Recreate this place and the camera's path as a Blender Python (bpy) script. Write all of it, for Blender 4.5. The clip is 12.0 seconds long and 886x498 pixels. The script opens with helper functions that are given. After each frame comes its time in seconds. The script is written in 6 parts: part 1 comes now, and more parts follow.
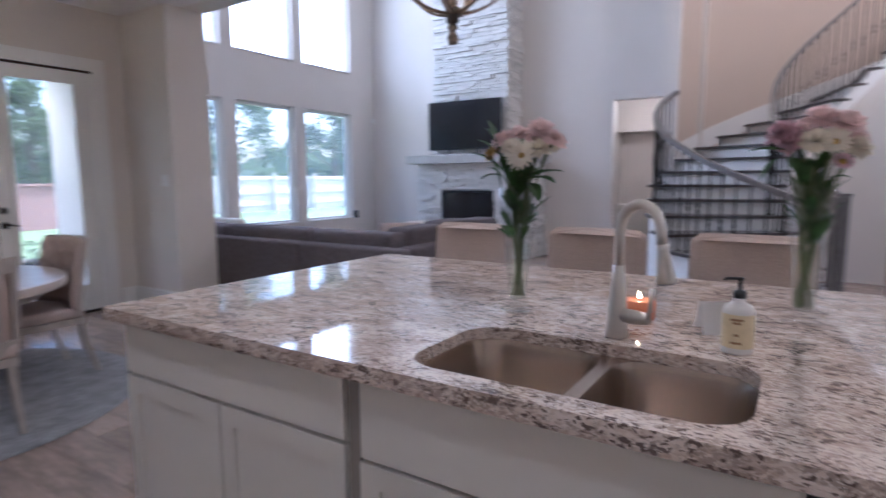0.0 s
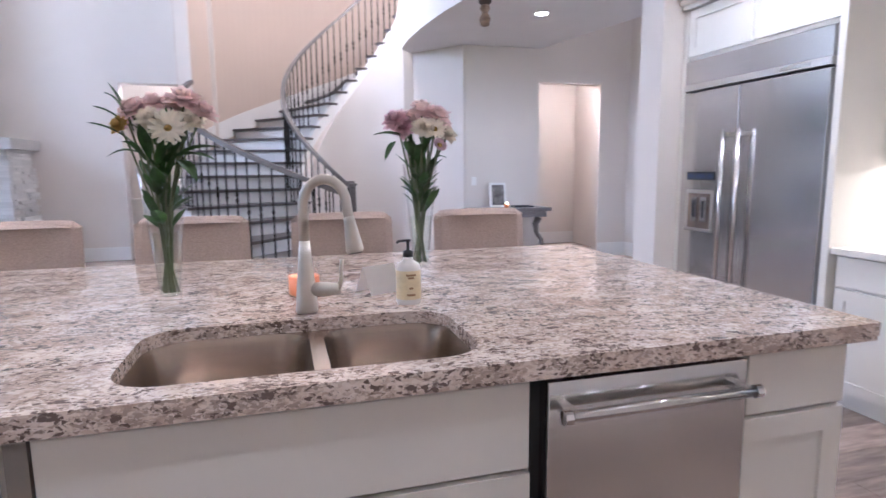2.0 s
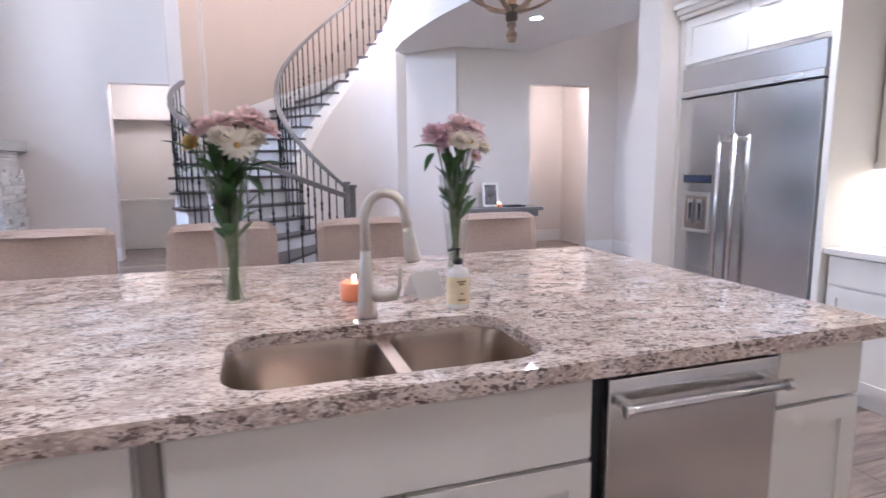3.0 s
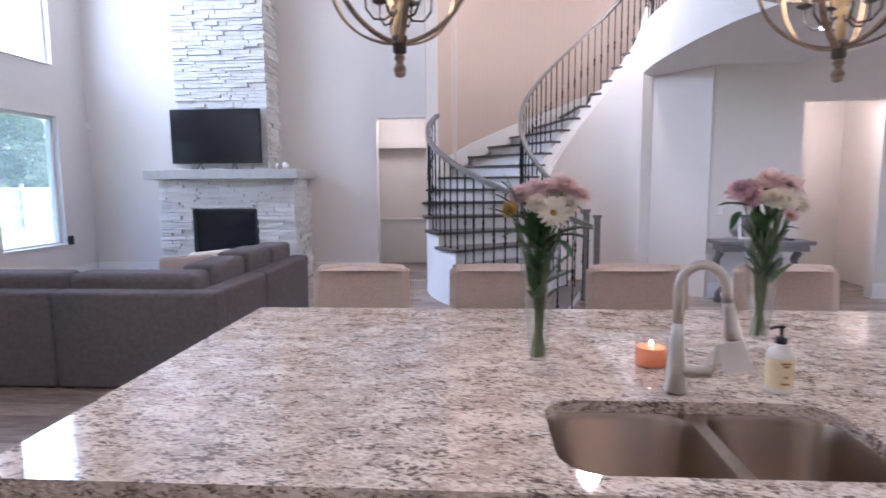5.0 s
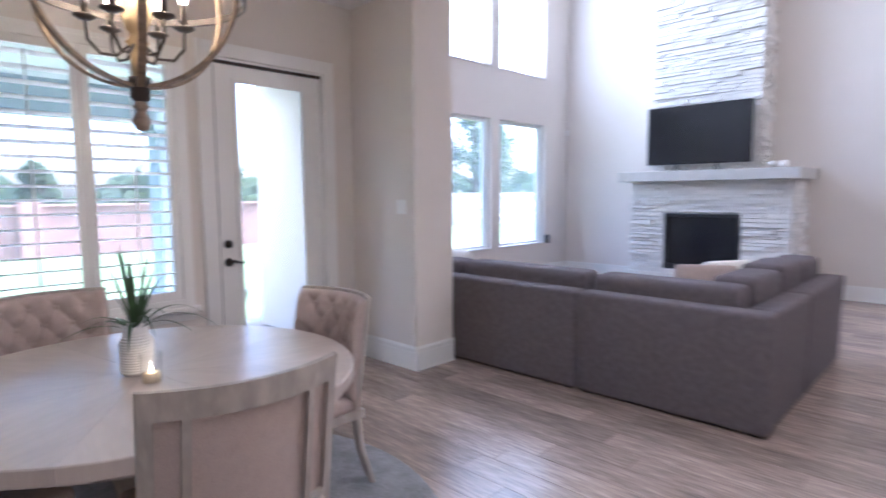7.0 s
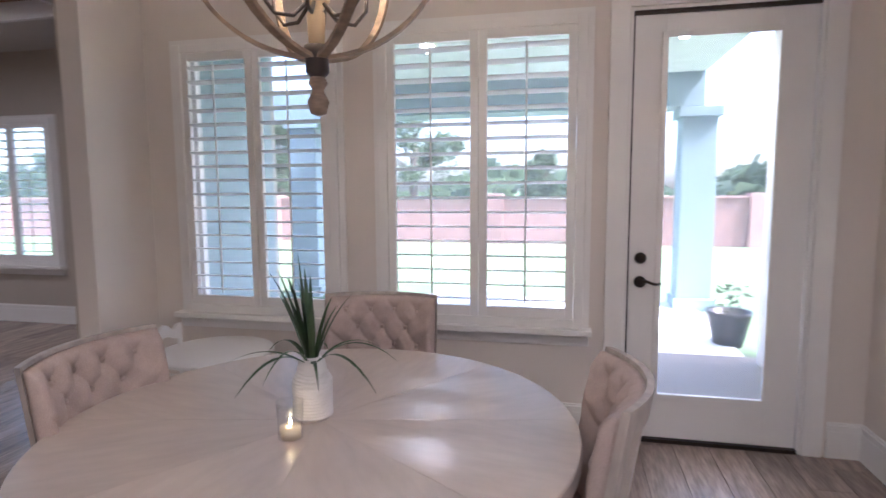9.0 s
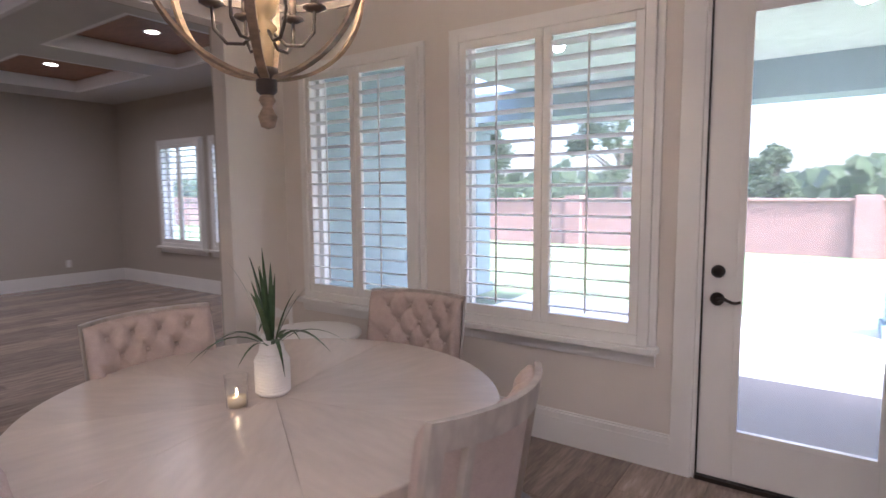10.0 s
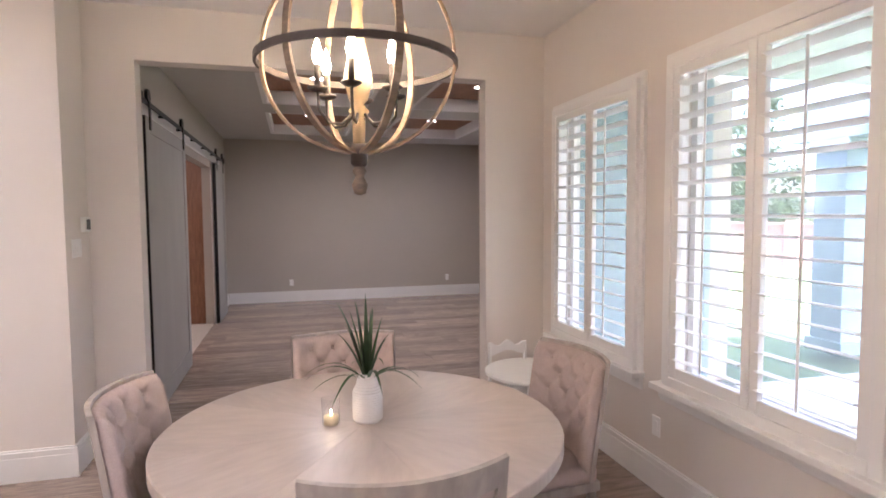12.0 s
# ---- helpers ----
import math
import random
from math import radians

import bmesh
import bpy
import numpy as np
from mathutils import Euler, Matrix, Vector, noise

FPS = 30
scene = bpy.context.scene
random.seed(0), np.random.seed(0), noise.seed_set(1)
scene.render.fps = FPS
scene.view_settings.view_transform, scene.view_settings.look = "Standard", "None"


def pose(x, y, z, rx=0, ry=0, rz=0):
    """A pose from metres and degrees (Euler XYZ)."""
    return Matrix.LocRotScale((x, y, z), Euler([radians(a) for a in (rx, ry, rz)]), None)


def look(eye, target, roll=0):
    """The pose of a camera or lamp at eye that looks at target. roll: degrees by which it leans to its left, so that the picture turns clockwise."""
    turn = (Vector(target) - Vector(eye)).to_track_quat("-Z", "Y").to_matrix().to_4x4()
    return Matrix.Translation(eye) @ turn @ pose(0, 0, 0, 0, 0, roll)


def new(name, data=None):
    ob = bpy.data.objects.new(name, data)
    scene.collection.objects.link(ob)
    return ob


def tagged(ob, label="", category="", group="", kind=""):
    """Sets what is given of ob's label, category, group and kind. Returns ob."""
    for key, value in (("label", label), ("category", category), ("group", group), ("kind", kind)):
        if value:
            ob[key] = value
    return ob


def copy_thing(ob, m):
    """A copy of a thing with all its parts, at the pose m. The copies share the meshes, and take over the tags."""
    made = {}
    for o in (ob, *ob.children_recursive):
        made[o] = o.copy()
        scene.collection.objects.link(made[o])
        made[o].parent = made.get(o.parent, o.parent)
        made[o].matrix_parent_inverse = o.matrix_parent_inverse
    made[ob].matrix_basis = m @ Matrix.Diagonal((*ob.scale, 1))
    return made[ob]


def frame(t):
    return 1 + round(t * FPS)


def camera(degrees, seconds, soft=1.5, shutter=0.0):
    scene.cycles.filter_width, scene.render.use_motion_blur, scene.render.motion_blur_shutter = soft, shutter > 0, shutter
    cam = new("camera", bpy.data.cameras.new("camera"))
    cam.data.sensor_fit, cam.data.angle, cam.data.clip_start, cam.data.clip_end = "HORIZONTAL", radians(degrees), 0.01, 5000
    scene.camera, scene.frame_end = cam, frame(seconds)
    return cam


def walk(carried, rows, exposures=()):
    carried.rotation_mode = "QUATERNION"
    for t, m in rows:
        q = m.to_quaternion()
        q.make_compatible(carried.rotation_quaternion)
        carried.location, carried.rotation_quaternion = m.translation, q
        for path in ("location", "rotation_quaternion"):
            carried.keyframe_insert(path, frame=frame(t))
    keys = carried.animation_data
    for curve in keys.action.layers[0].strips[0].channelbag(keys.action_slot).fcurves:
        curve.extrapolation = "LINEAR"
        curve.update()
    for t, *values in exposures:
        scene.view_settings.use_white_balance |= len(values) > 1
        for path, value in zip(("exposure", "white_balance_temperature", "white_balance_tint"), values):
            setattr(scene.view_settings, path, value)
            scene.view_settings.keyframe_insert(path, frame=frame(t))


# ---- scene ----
cam = camera(76.3, 12.0, shutter=0.5)
PATH = [
    (0, (0.012, 0.153, 1.356), (-1.057, 1.826, 1.108), -0.3),
    (0.5, (-0.122, 0.154, 1.332), (-0.709, 2.049, 1.076), -0.3),
    (1, (-0.248, 0.171, 1.328), (-0.417, 2.147, 1.069), -0.5),
    (1.5, (-0.35, 0.135, 1.31), (-0.134, 2.106, 1.044), -0.5),
    (2, (-0.454, 0.109, 1.309), (0.085, 2.015, 1.031), -0.5),
    (2.5, (-0.566, 0.097, 1.335), (0.089, 1.965, 1.048), -0.6),
    (3, (-0.69, 0.067, 1.361), (-0.079, 1.949, 1.071), -0.6),
    (3.5, (-0.78, 0.064, 1.415), (-0.399, 2.007, 1.129), -0.6),
    (5.5, (-1.168, 0.137, 1.519), (-1.437, 2.107, 1.303), -0.6),
    (6, (-1.575, 0.175, 1.482), (-2.071, 2.102, 1.281), -0.7),
    (6.5, (-1.828, 0.153, 1.466), (-2.795, 1.893, 1.267), -0.4),
    (7, (-2.011, 0.418, 1.451), (-3.399, 1.845, 1.258), -0.4),
    (7.5, (-2.251, 0.692, 1.43), (-3.977, 1.685, 1.243), -0.7),
    (9.5, (-2.942, 2.4, 1.49), (-4.753, 1.58, 1.278), -0.3),
    (10, (-3.123, 2.811, 1.484), (-4.754, 1.671, 1.282), -0.4),
    (10.5, (-3.354, 3.109, 1.508), (-4.765, 1.706, 1.311), -0.5),
    (11, (-3.595, 3.307, 1.532), (-4.674, 1.635, 1.334), -0.3),
    (11.5, (-3.886, 3.419, 1.583), (-4.591, 1.559, 1.373), -0.5),
    (12, (-4.125, 3.493, 1.623), (-4.638, 1.564, 1.499), -0.4),
]
walk(cam, [(t, look(e, g, r)) for t, e, g, r in PATH],
     [(0.0, 2.35, 4850, 17), (1.0, 2.58, 4900, 17), (1.5, 2.85, 4900, 17), (2.5, 3.18, 4950, 17), (3.5, 3.12, 4950, 17), (5.5, 2.82, 4930, 17), (6.5, 3.0, 4900, 17),
      (7.5, 3.08, 4950, 18), (9.5, 2.85, 5300, 21), (10.5, 2.9, 5500, 22), (12.0, 3.55, 5650, 21)])

# ---- world, sun and lamps ----
world = bpy.data.worlds.new("sky")
scene.world = world
world.use_nodes = True
wn = world.node_tree.nodes
sky = wn.new("ShaderNodeTexSky")
sky.sky_type = "NISHITA"
sky.sun_disc = False
sky.sun_elevation, sky.sun_rotation = radians(54.9), radians(10.7)
sky.air_density, sky.dust_density, sky.ozone_density = 1.0, 4.0, 1.0
wn["Background"].inputs["Strength"].default_value = 0.15
world.node_tree.links.new(sky.outputs["Color"], wn["Background"].inputs["Color"])


def lamp(name, kind, m, power, color=(1, 1, 1), **more):
    data = bpy.data.lights.new(name, kind)
    data.energy, data.color = power, color
    for key, value in more.items():
        if key == "size":
            data.size = value
        elif key == "size_y":
            data.shape, data.size_y = "RECTANGLE", value
        elif key == "spread":
            data.spread = value
        elif key == "angle":
            data.angle = value
        elif key == "radius":
            data.shadow_soft_size = value
        elif key == "spot":
            data.spot_size, data.spot_blend = value, 1.0
    ob = new(name, data)
    ob.matrix_world = m
    return ob


lamp("sun", "SUN", look((0, 0, 10), (-1.3, -6.9, 0)), 3.7, (1, 0.96, 0.9), angle=radians(6))
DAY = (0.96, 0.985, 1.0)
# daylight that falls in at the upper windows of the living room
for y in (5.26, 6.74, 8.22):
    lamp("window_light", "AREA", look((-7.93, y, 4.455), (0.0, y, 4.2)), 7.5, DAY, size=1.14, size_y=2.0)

# ---- materials ----
def material(name, color, rough=0.6, metal=0.0, vary=0.08, scale=6.0, bump=0.05, bscale=60.0, color2=None,
             stretch=(1, 1, 1), spec=0.5, coat=0.0, rand=0.0, grain=0.0, gscale=30.0):
    m = bpy.data.materials.new(name)
    m.use_nodes = True
    n, l = m.node_tree.nodes, m.node_tree.links
    b = n["Principled BSDF"]
    b.inputs["Roughness"].default_value = rough
    b.inputs["Metallic"].default_value = metal
    b.inputs["Specular IOR Level"].default_value = spec
    b.inputs["Coat Weight"].default_value = coat
    tc = n.new("ShaderNodeTexCoord")
    mp = n.new("ShaderNodeMapping")
    mp.inputs["Scale"].default_value = stretch
    l.new(tc.outputs["Object"], mp.inputs["Vector"])
    t1 = n.new("ShaderNodeTexNoise")
    t1.inputs["Scale"].default_value = scale
    t1.inputs["Detail"].default_value = 6
    l.new(mp.outputs["Vector"], t1.inputs["Vector"])
    r = n.new("ShaderNodeValToRGB")
    c2 = color2 or tuple(max(0.0, c * (1 - 2 * vary)) for c in color)
    r.color_ramp.elements[0].position, r.color_ramp.elements[1].position = 0.3, 0.7
    r.color_ramp.elements[0].color, r.color_ramp.elements[1].color = (*c2, 1), (*color, 1)
    l.new(t1.outputs["Fac"], r.inputs["Fac"])
    out = r.outputs["Color"]
    if grain:
        t2 = n.new("ShaderNodeTexNoise")
        t2.inputs["Scale"].default_value = gscale
        t2.inputs["Detail"].default_value = 8
        l.new(mp.outputs["Vector"], t2.inputs["Vector"])
        mx = n.new("ShaderNodeMix")
        mx.data_type, mx.blend_type = "RGBA", "OVERLAY"
        mx.inputs["Factor"].default_value = grain
        l.new(out, mx.inputs["A"])
        l.new(t2.outputs["Fac"], mx.inputs["B"])
        out = mx.outputs["Result"]
    if rand:
        oi = n.new("ShaderNodeObjectInfo")
        mr = n.new("ShaderNodeMapRange")
        mr.inputs["To Min"].default_value, mr.inputs["To Max"].default_value = 1 - rand, 1 + rand
        l.new(oi.outputs["Random"], mr.inputs["Value"])
        hs = n.new("ShaderNodeHueSaturation")
        l.new(mr.outputs["Result"], hs.inputs["Value"])
        l.new(out, hs.inputs["Color"])
        out = hs.outputs["Color"]
    l.new(out, b.inputs["Base Color"])
    if bump:
        t3 = n.new("ShaderNodeTexNoise")
        t3.inputs["Scale"].default_value = bscale
        t3.inputs["Detail"].default_value = 4
        l.new(mp.outputs["Vector"], t3.inputs["Vector"])
        bp = n.new("ShaderNodeBump")
        bp.inputs["Strength"].default_value = bump
        bp.inputs["Distance"].default_value = 0.01
        l.new(t3.outputs["Fac"], bp.inputs["Height"])
        l.new(bp.outputs["Normal"], b.inputs["Normal"])
    return m


def glowing(name, color, strength):
    m = bpy.data.materials.new(name)
    m.use_nodes = True
    b = m.node_tree.nodes["Principled BSDF"]
    b.inputs["Base Color"].default_value = (*color, 1)
    b.inputs["Emission Color"].default_value = (*color, 1)
    b.inputs["Emission Strength"].default_value = strength
    return m


def let_light_through(m, share):
    """Thin leaves and petals pass part of the light on to their far side."""
    n, l = m.node_tree.nodes, m.node_tree.links
    b, tl, mx = n["Principled BSDF"], n.new("ShaderNodeBsdfTranslucent"), n.new("ShaderNodeMixShader")
    l.new(b.inputs["Base Color"].links[0].from_socket, tl.inputs["Color"])
    mx.inputs["Fac"].default_value = share
    l.new(b.outputs["BSDF"], mx.inputs[1])
    l.new(tl.outputs["BSDF"], mx.inputs[2])
    l.new(mx.outputs["Shader"], n["Material Output"].inputs["Surface"])


def clear(name, color=(1, 1, 1), rough=0.0, ior=1.45):
    m = bpy.data.materials.new(name)
    m.use_nodes = True
    b = m.node_tree.nodes["Principled BSDF"]
    b.inputs["Base Color"].default_value = (*color, 1)
    b.inputs["Roughness"].default_value = rough
    b.inputs["IOR"].default_value = ior
    b.inputs["Transmission Weight"].default_value = 1.0
    return m


PAINT = material("wall_paint", (0.72, 0.66, 0.61), 0.85, vary=0.02, scale=1.5, bump=0.04, bscale=140)
TAN_PAINT = material("tan_wall_paint", (0.62, 0.51, 0.43), 0.85, vary=0.02, scale=1.5, bump=0.04, bscale=140)
GREY_PAINT = material("grey_paint", (0.46, 0.41, 0.355), 0.85, vary=0.02, scale=1.5, bump=0.04, bscale=140)
CEIL = material("ceiling_paint", (0.78, 0.75, 0.73), 0.9, vary=0.02, scale=2, bump=0.05, bscale=120)
WHITE = material("white_trim", (0.82, 0.80, 0.78), 0.4, vary=0.02, scale=3, bump=0.01)
CABINET = material("cabinet_paint", (0.74, 0.705, 0.65), 0.42, vary=0.02, scale=3, bump=0.015)
PLANK = material("wood_plank", (0.37, 0.285, 0.235), 0.25, vary=0.2, scale=3, stretch=(1.0, 7, 1), bump=0.06, bscale=20,
                 grain=0.5, gscale=9, rand=0.22)
GROUT = material("plank_joint", (0.16, 0.13, 0.11), 0.7, vary=0.1)
STEEL = material("brushed_steel", (0.64, 0.63, 0.62), 0.17, metal=1.0, vary=0.04, scale=4, stretch=(1, 1, 40), bump=0.004, bscale=30)
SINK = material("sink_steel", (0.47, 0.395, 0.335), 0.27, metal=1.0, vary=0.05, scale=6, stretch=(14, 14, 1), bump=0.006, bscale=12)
NICKEL = material("brushed_nickel", (0.62, 0.58, 0.53), 0.3, metal=1.0, vary=0.03, bump=0.01)
CHROME = material("chrome", (0.8, 0.8, 0.8), 0.08, metal=1.0, vary=0.01, bump=0)
BLACK = material("black_plastic", (0.015, 0.015, 0.017), 0.35, vary=0.1, bump=0.01)
SCREEN = material("tv_screen", (0.006, 0.006, 0.008), 0.18, vary=0.05, bump=0)
IRON = material("black_iron", (0.02, 0.018, 0.017), 0.5, metal=0.6, vary=0.1, bump=0.05)
BRONZE = material("dark_bronze", (0.05, 0.04, 0.035), 0.4, metal=0.8, vary=0.15, bump=0.02)
RAILWOOD = material("grey_stained_rail", (0.19, 0.17, 0.16), 0.45, vary=0.15, scale=8, stretch=(1, 1, 4), bump=0.03)
SOFA = material("grey_fabric", (0.165, 0.14, 0.145), 0.95, vary=0.12, scale=25, bump=0.25, bscale=700, spec=0.2)
LINEN = material("beige_linen", (0.50, 0.40, 0.355), 0.95, vary=0.04, scale=30, bump=0.25, bscale=600, spec=0.2, grain=0.25, gscale=300)
TWEED = material("woven_tan_fabric", (0.58, 0.46, 0.395), 0.95, vary=0.12, scale=160, bump=0.4, bscale=520, spec=0.2, grain=0.22, gscale=260)
STONE = material("white_ledgestone", (0.80, 0.77, 0.73), 0.85, vary=0.06, scale=9, bump=0.5, bscale=40, rand=0.08, grain=0.3, gscale=50)
MANTEL = material("grey_mantel_stone", (0.52, 0.50, 0.47), 0.7, vary=0.06, scale=12, bump=0.12, bscale=60)
TABLEWOOD = material("washed_oak", (0.57, 0.48, 0.42), 0.28, vary=0.06, scale=3, stretch=(1.2, 5, 1), bump=0.03, bscale=14, grain=0.14, gscale=7, rand=0.05)
CHAIRWOOD = material("grey_washed_wood", (0.46, 0.40, 0.35), 0.6, vary=0.15, scale=10, stretch=(2, 2, 0.8), bump=0.05, bscale=30, grain=0.2, gscale=14)


def thin_glass(name, tint):
    m = bpy.data.materials.new(name)
    m.use_nodes = True
    n, l = m.node_tree.nodes, m.node_tree.links
    tr, gl, mx, fr = n.new("ShaderNodeBsdfTransparent"), n.new("ShaderNodeBsdfGlossy"), n.new("ShaderNodeMixShader"), n.new("ShaderNodeLayerWeight")
    tr.inputs["Color"].default_value = (*tint, 1)
    gl.inputs["Roughness"].default_value = 0.02
    pw, ad = n.new("ShaderNodeMath"), n.new("ShaderNodeMath")
    pw.operation, ad.operation = "POWER", "MULTIPLY_ADD"
    pw.inputs[1].default_value, ad.inputs[1].default_value, ad.inputs[2].default_value = 4.0, 0.6, 0.035
    l.new(fr.outputs["Facing"], pw.inputs[0])
    l.new(pw.outputs[0], ad.inputs[0])
    l.new(ad.outputs[0], mx.inputs["Fac"])
    l.new(tr.outputs["BSDF"], mx.inputs[1])
    l.new(gl.outputs["BSDF"], mx.inputs[2])
    l.new(mx.outputs["Shader"], n["Material Output"].inputs["Surface"])
    return m


GLASS = thin_glass("glass", (0.985, 0.99, 0.99))
PANE = clear("window_glass", (1, 1, 1), 0.0, 1.02)
# a little translucent white in the panes imitates the hazy glare of the windows
_t = PANE.node_tree
_mix, _glare = _t.nodes.new("ShaderNodeMixShader"), _t.nodes.new("ShaderNodeBsdfTranslucent")
_mix.inputs["Fac"].default_value = 0.06
_glare.inputs["Color"].default_value = (0.95, 0.97, 1.0, 1)
_t.links.new(_t.nodes["Principled BSDF"].outputs["BSDF"], _mix.inputs[1])
_t.links.new(_glare.outputs["BSDF"], _mix.inputs[2])
_t.links.new(_mix.outputs["Shader"], _t.nodes["Material Output"].inputs["Surface"])
CERAMIC = material("matte_white_ceramic", (0.80, 0.76, 0.72), 0.5, vary=0.03, bump=0.02)
GRASS = material("lawn", (0.11, 0.16, 0.06), 0.95, vary=0.25, scale=1.2, bump=0.4, bscale=30, grain=0.5, gscale=40)
CONCRETE = material("patio_slab", (0.66, 0.63, 0.60), 0.8, vary=0.15, scale=2, bump=0.1, bscale=20)
BRICK = material("red_brick", (0.40, 0.23, 0.19), 0.9, vary=0.2, scale=10, bump=0.2, rand=0.2)
# grey-blue, darkened so the colour itself holds the patio's shade
STUCCO = material("shade_toned_siding", (0.25, 0.32, 0.335), 0.8, vary=0.05, scale=6, bump=0.1)
LEAF = material("leaf", (0.13, 0.17, 0.10), 0.6, vary=0.25, scale=3, bump=0)
let_light_through(LEAF, 0.45)

# ---- helpers for meshes ----
def part(name, bm, mat, parent=None, label="", smooth=False):
    me = bpy.data.meshes.new(name)
    if smooth:
        for f in bm.faces:
            f.smooth = True
    bm.to_mesh(me)
    bm.free()
    me.materials.append(mat)
    ob = new(name, me)
    if parent is not None:
        ob.parent = parent
    if label:
        ob["label"] = label
    return ob


def thing(name, label, category, m=None, group="", kind=""):
    ob = new(name)
    ob.empty_display_size = 0.1
    tagged(ob, label, category, group, kind)
    if m is not None:
        ob.matrix_basis = m
    return ob


def box(bm, x0, y0, z0, x1, y1, z1, m=None):
    v = [bm.verts.new((x, y, z)) for z in (z0, z1) for x, y in ((x0, y0), (x1, y0), (x1, y1), (x0, y1))]
    for i in ((3, 2, 1, 0), (4, 5, 6, 7), (0, 1, 5, 4), (1, 2, 6, 5), (2, 3, 7, 6), (3, 0, 4, 7)):
        bm.faces.new([v[k] for k in i])
    if m is not None:
        bmesh.ops.transform(bm, matrix=m, verts=v)
    return v


def boxes(*args, bevel=0.0, seg=2):
    bm = bmesh.new()
    for a in args:
        box(bm, *a)
    if bevel:
        bmesh.ops.bevel(bm, geom=bm.edges[:], offset=bevel, segments=seg, affect="EDGES", profile=0.6)
    return bm


def lathe(profile, seg=32, bm=None, m=None):
    """A turned solid from (radius, height) pairs."""
    bm = bm or bmesh.new()
    rings = []
    for r, z in profile:
        if r < 1e-6:
            rings.append([bm.verts.new((0, 0, z))])
        else:
            rings.append([bm.verts.new((r * math.cos(2 * math.pi * k / seg), r * math.sin(2 * math.pi * k / seg), z)) for k in range(seg)])
    for a, b in zip(rings, rings[1:]):
        for k in range(seg):
            q = [a[k % len(a)], a[(k + 1) % len(a)], b[(k + 1) % len(b)], b[k % len(b)]]
            q = list(dict.fromkeys(q))
            if len(q) > 2:
                bm.faces.new(q)
    bmesh.ops.recalc_face_normals(bm, faces=list({f for r in rings for v in r for f in v.link_faces}))
    if m is not None:
        bmesh.ops.transform(bm, matrix=m, verts=[v for r in rings for v in r])
    return bm


def tube(points, radius, seg=8, bm=None, caps=True):
    """A round bar along points; radius may be a list."""
    bm = bm or bmesh.new()
    pts = [Vector(p) for p in points]
    rad = radius if isinstance(radius, (list, tuple)) else [radius] * len(pts)
    rings, side = [], None
    for i, p in enumerate(pts):
        d = (pts[min(i + 1, len(pts) - 1)] - pts[max(i - 1, 0)]).normalized()
        if side is None:
            side = d.orthogonal().normalized()
        side = (side - d * side.dot(d)).normalized()
        up = d.cross(side)
        rings.append([bm.verts.new(p + rad[i] * (math.cos(a) * side + math.sin(a) * up)) for a in (2 * math.pi * k / seg for k in range(seg))])
    for a, b in zip(rings, rings[1:]):
        for k in range(seg):
            bm.faces.new((a[k], a[(k + 1) % seg], b[(k + 1) % seg], b[k]))
    if caps:
        bm.faces.new(rings[0][::-1])
        bm.faces.new(rings[-1])
    bmesh.ops.recalc_face_normals(bm, faces=list({f for r in rings for v in r for f in v.link_faces}))
    return bm


def sweep(points, width, height, bm=None, closed=False):
    """A bar of rectangular section along points; its height stays upright."""
    bm = bm or bmesh.new()
    pts = [Vector(p) for p in points]
    n, rings = len(pts), []
    for i, p in enumerate(pts):
        a, b = (pts[(i - 1) % n], pts[(i + 1) % n]) if closed else (pts[max(i - 1, 0)], pts[min(i + 1, n - 1)])
        d = (b - a)
        s = Vector((d.y, -d.x, 0)).normalized() * width / 2
        u = Vector((0, 0, height / 2))
        rings.append([bm.verts.new(q) for q in (p - s - u, p + s - u, p + s + u, p - s + u)])
    for i in range(n if closed else n - 1):
        a, b = rings[i], rings[(i + 1) % n]
        for k in range(4):
            bm.faces.new((a[k], a[(k + 1) % 4], b[(k + 1) % 4], b[k]))
    if not closed:
        bm.faces.new(rings[0][::-1])
        bm.faces.new(rings[-1])
    bmesh.ops.recalc_face_normals(bm, faces=bm.faces[:])
    return bm


def wall(name, axis, face, back, u0, u1, z0, z1, holes=(), mat=None, label="", category="wall"):
    """An upright wall in the plane axis = face, as thick as face to back, with holes (u0, u1, z0, z1) through it."""
    bm = bmesh.new()
    us = sorted({u0, u1, *[min(max(h[k], u0), u1) for h in holes for k in (0, 1)]})
    for a, b in zip(us, us[1:]):
        mid, zs = (a + b) / 2, [z0]
        cut = sorted((h[2], h[3]) for h in holes if h[0] < mid < h[1])
        at = z0
        for lo, hi in cut + [(z1, z1)]:
            if lo > at + 1e-4:
                if axis == "x":
                    box(bm, min(face, back), a, at, max(face, back), b, lo)
                else:
                    box(bm, a, min(face, back), at, b, max(face, back), lo)
            at = max(at, hi)
    bmesh.ops.remove_doubles(bm, verts=bm.verts[:], dist=1e-5)
    ob = part(name, bm, mat or PAINT)
    return tagged(ob, label, category, kind="structure")


def slab(name, x0, y0, x1, y1, z0, z1, mat, label, category):
    return tagged(part(name, boxes((x0, y0, z0, x1, y1, z1)), mat), label, category, kind="structure")


# ---- the plan ----
XN, XL, YP, YN = -6.15, -7.70, 3.52, 9.55      # nook window wall, living window wall, pier, fireplace wall
HN, HL = 3.06, 6.2                             # ceilings: nook and kitchen, living room
YO, YG, XG = -0.85, -7.4, -7.97                # wide opening, far wall and window wall of the grey room

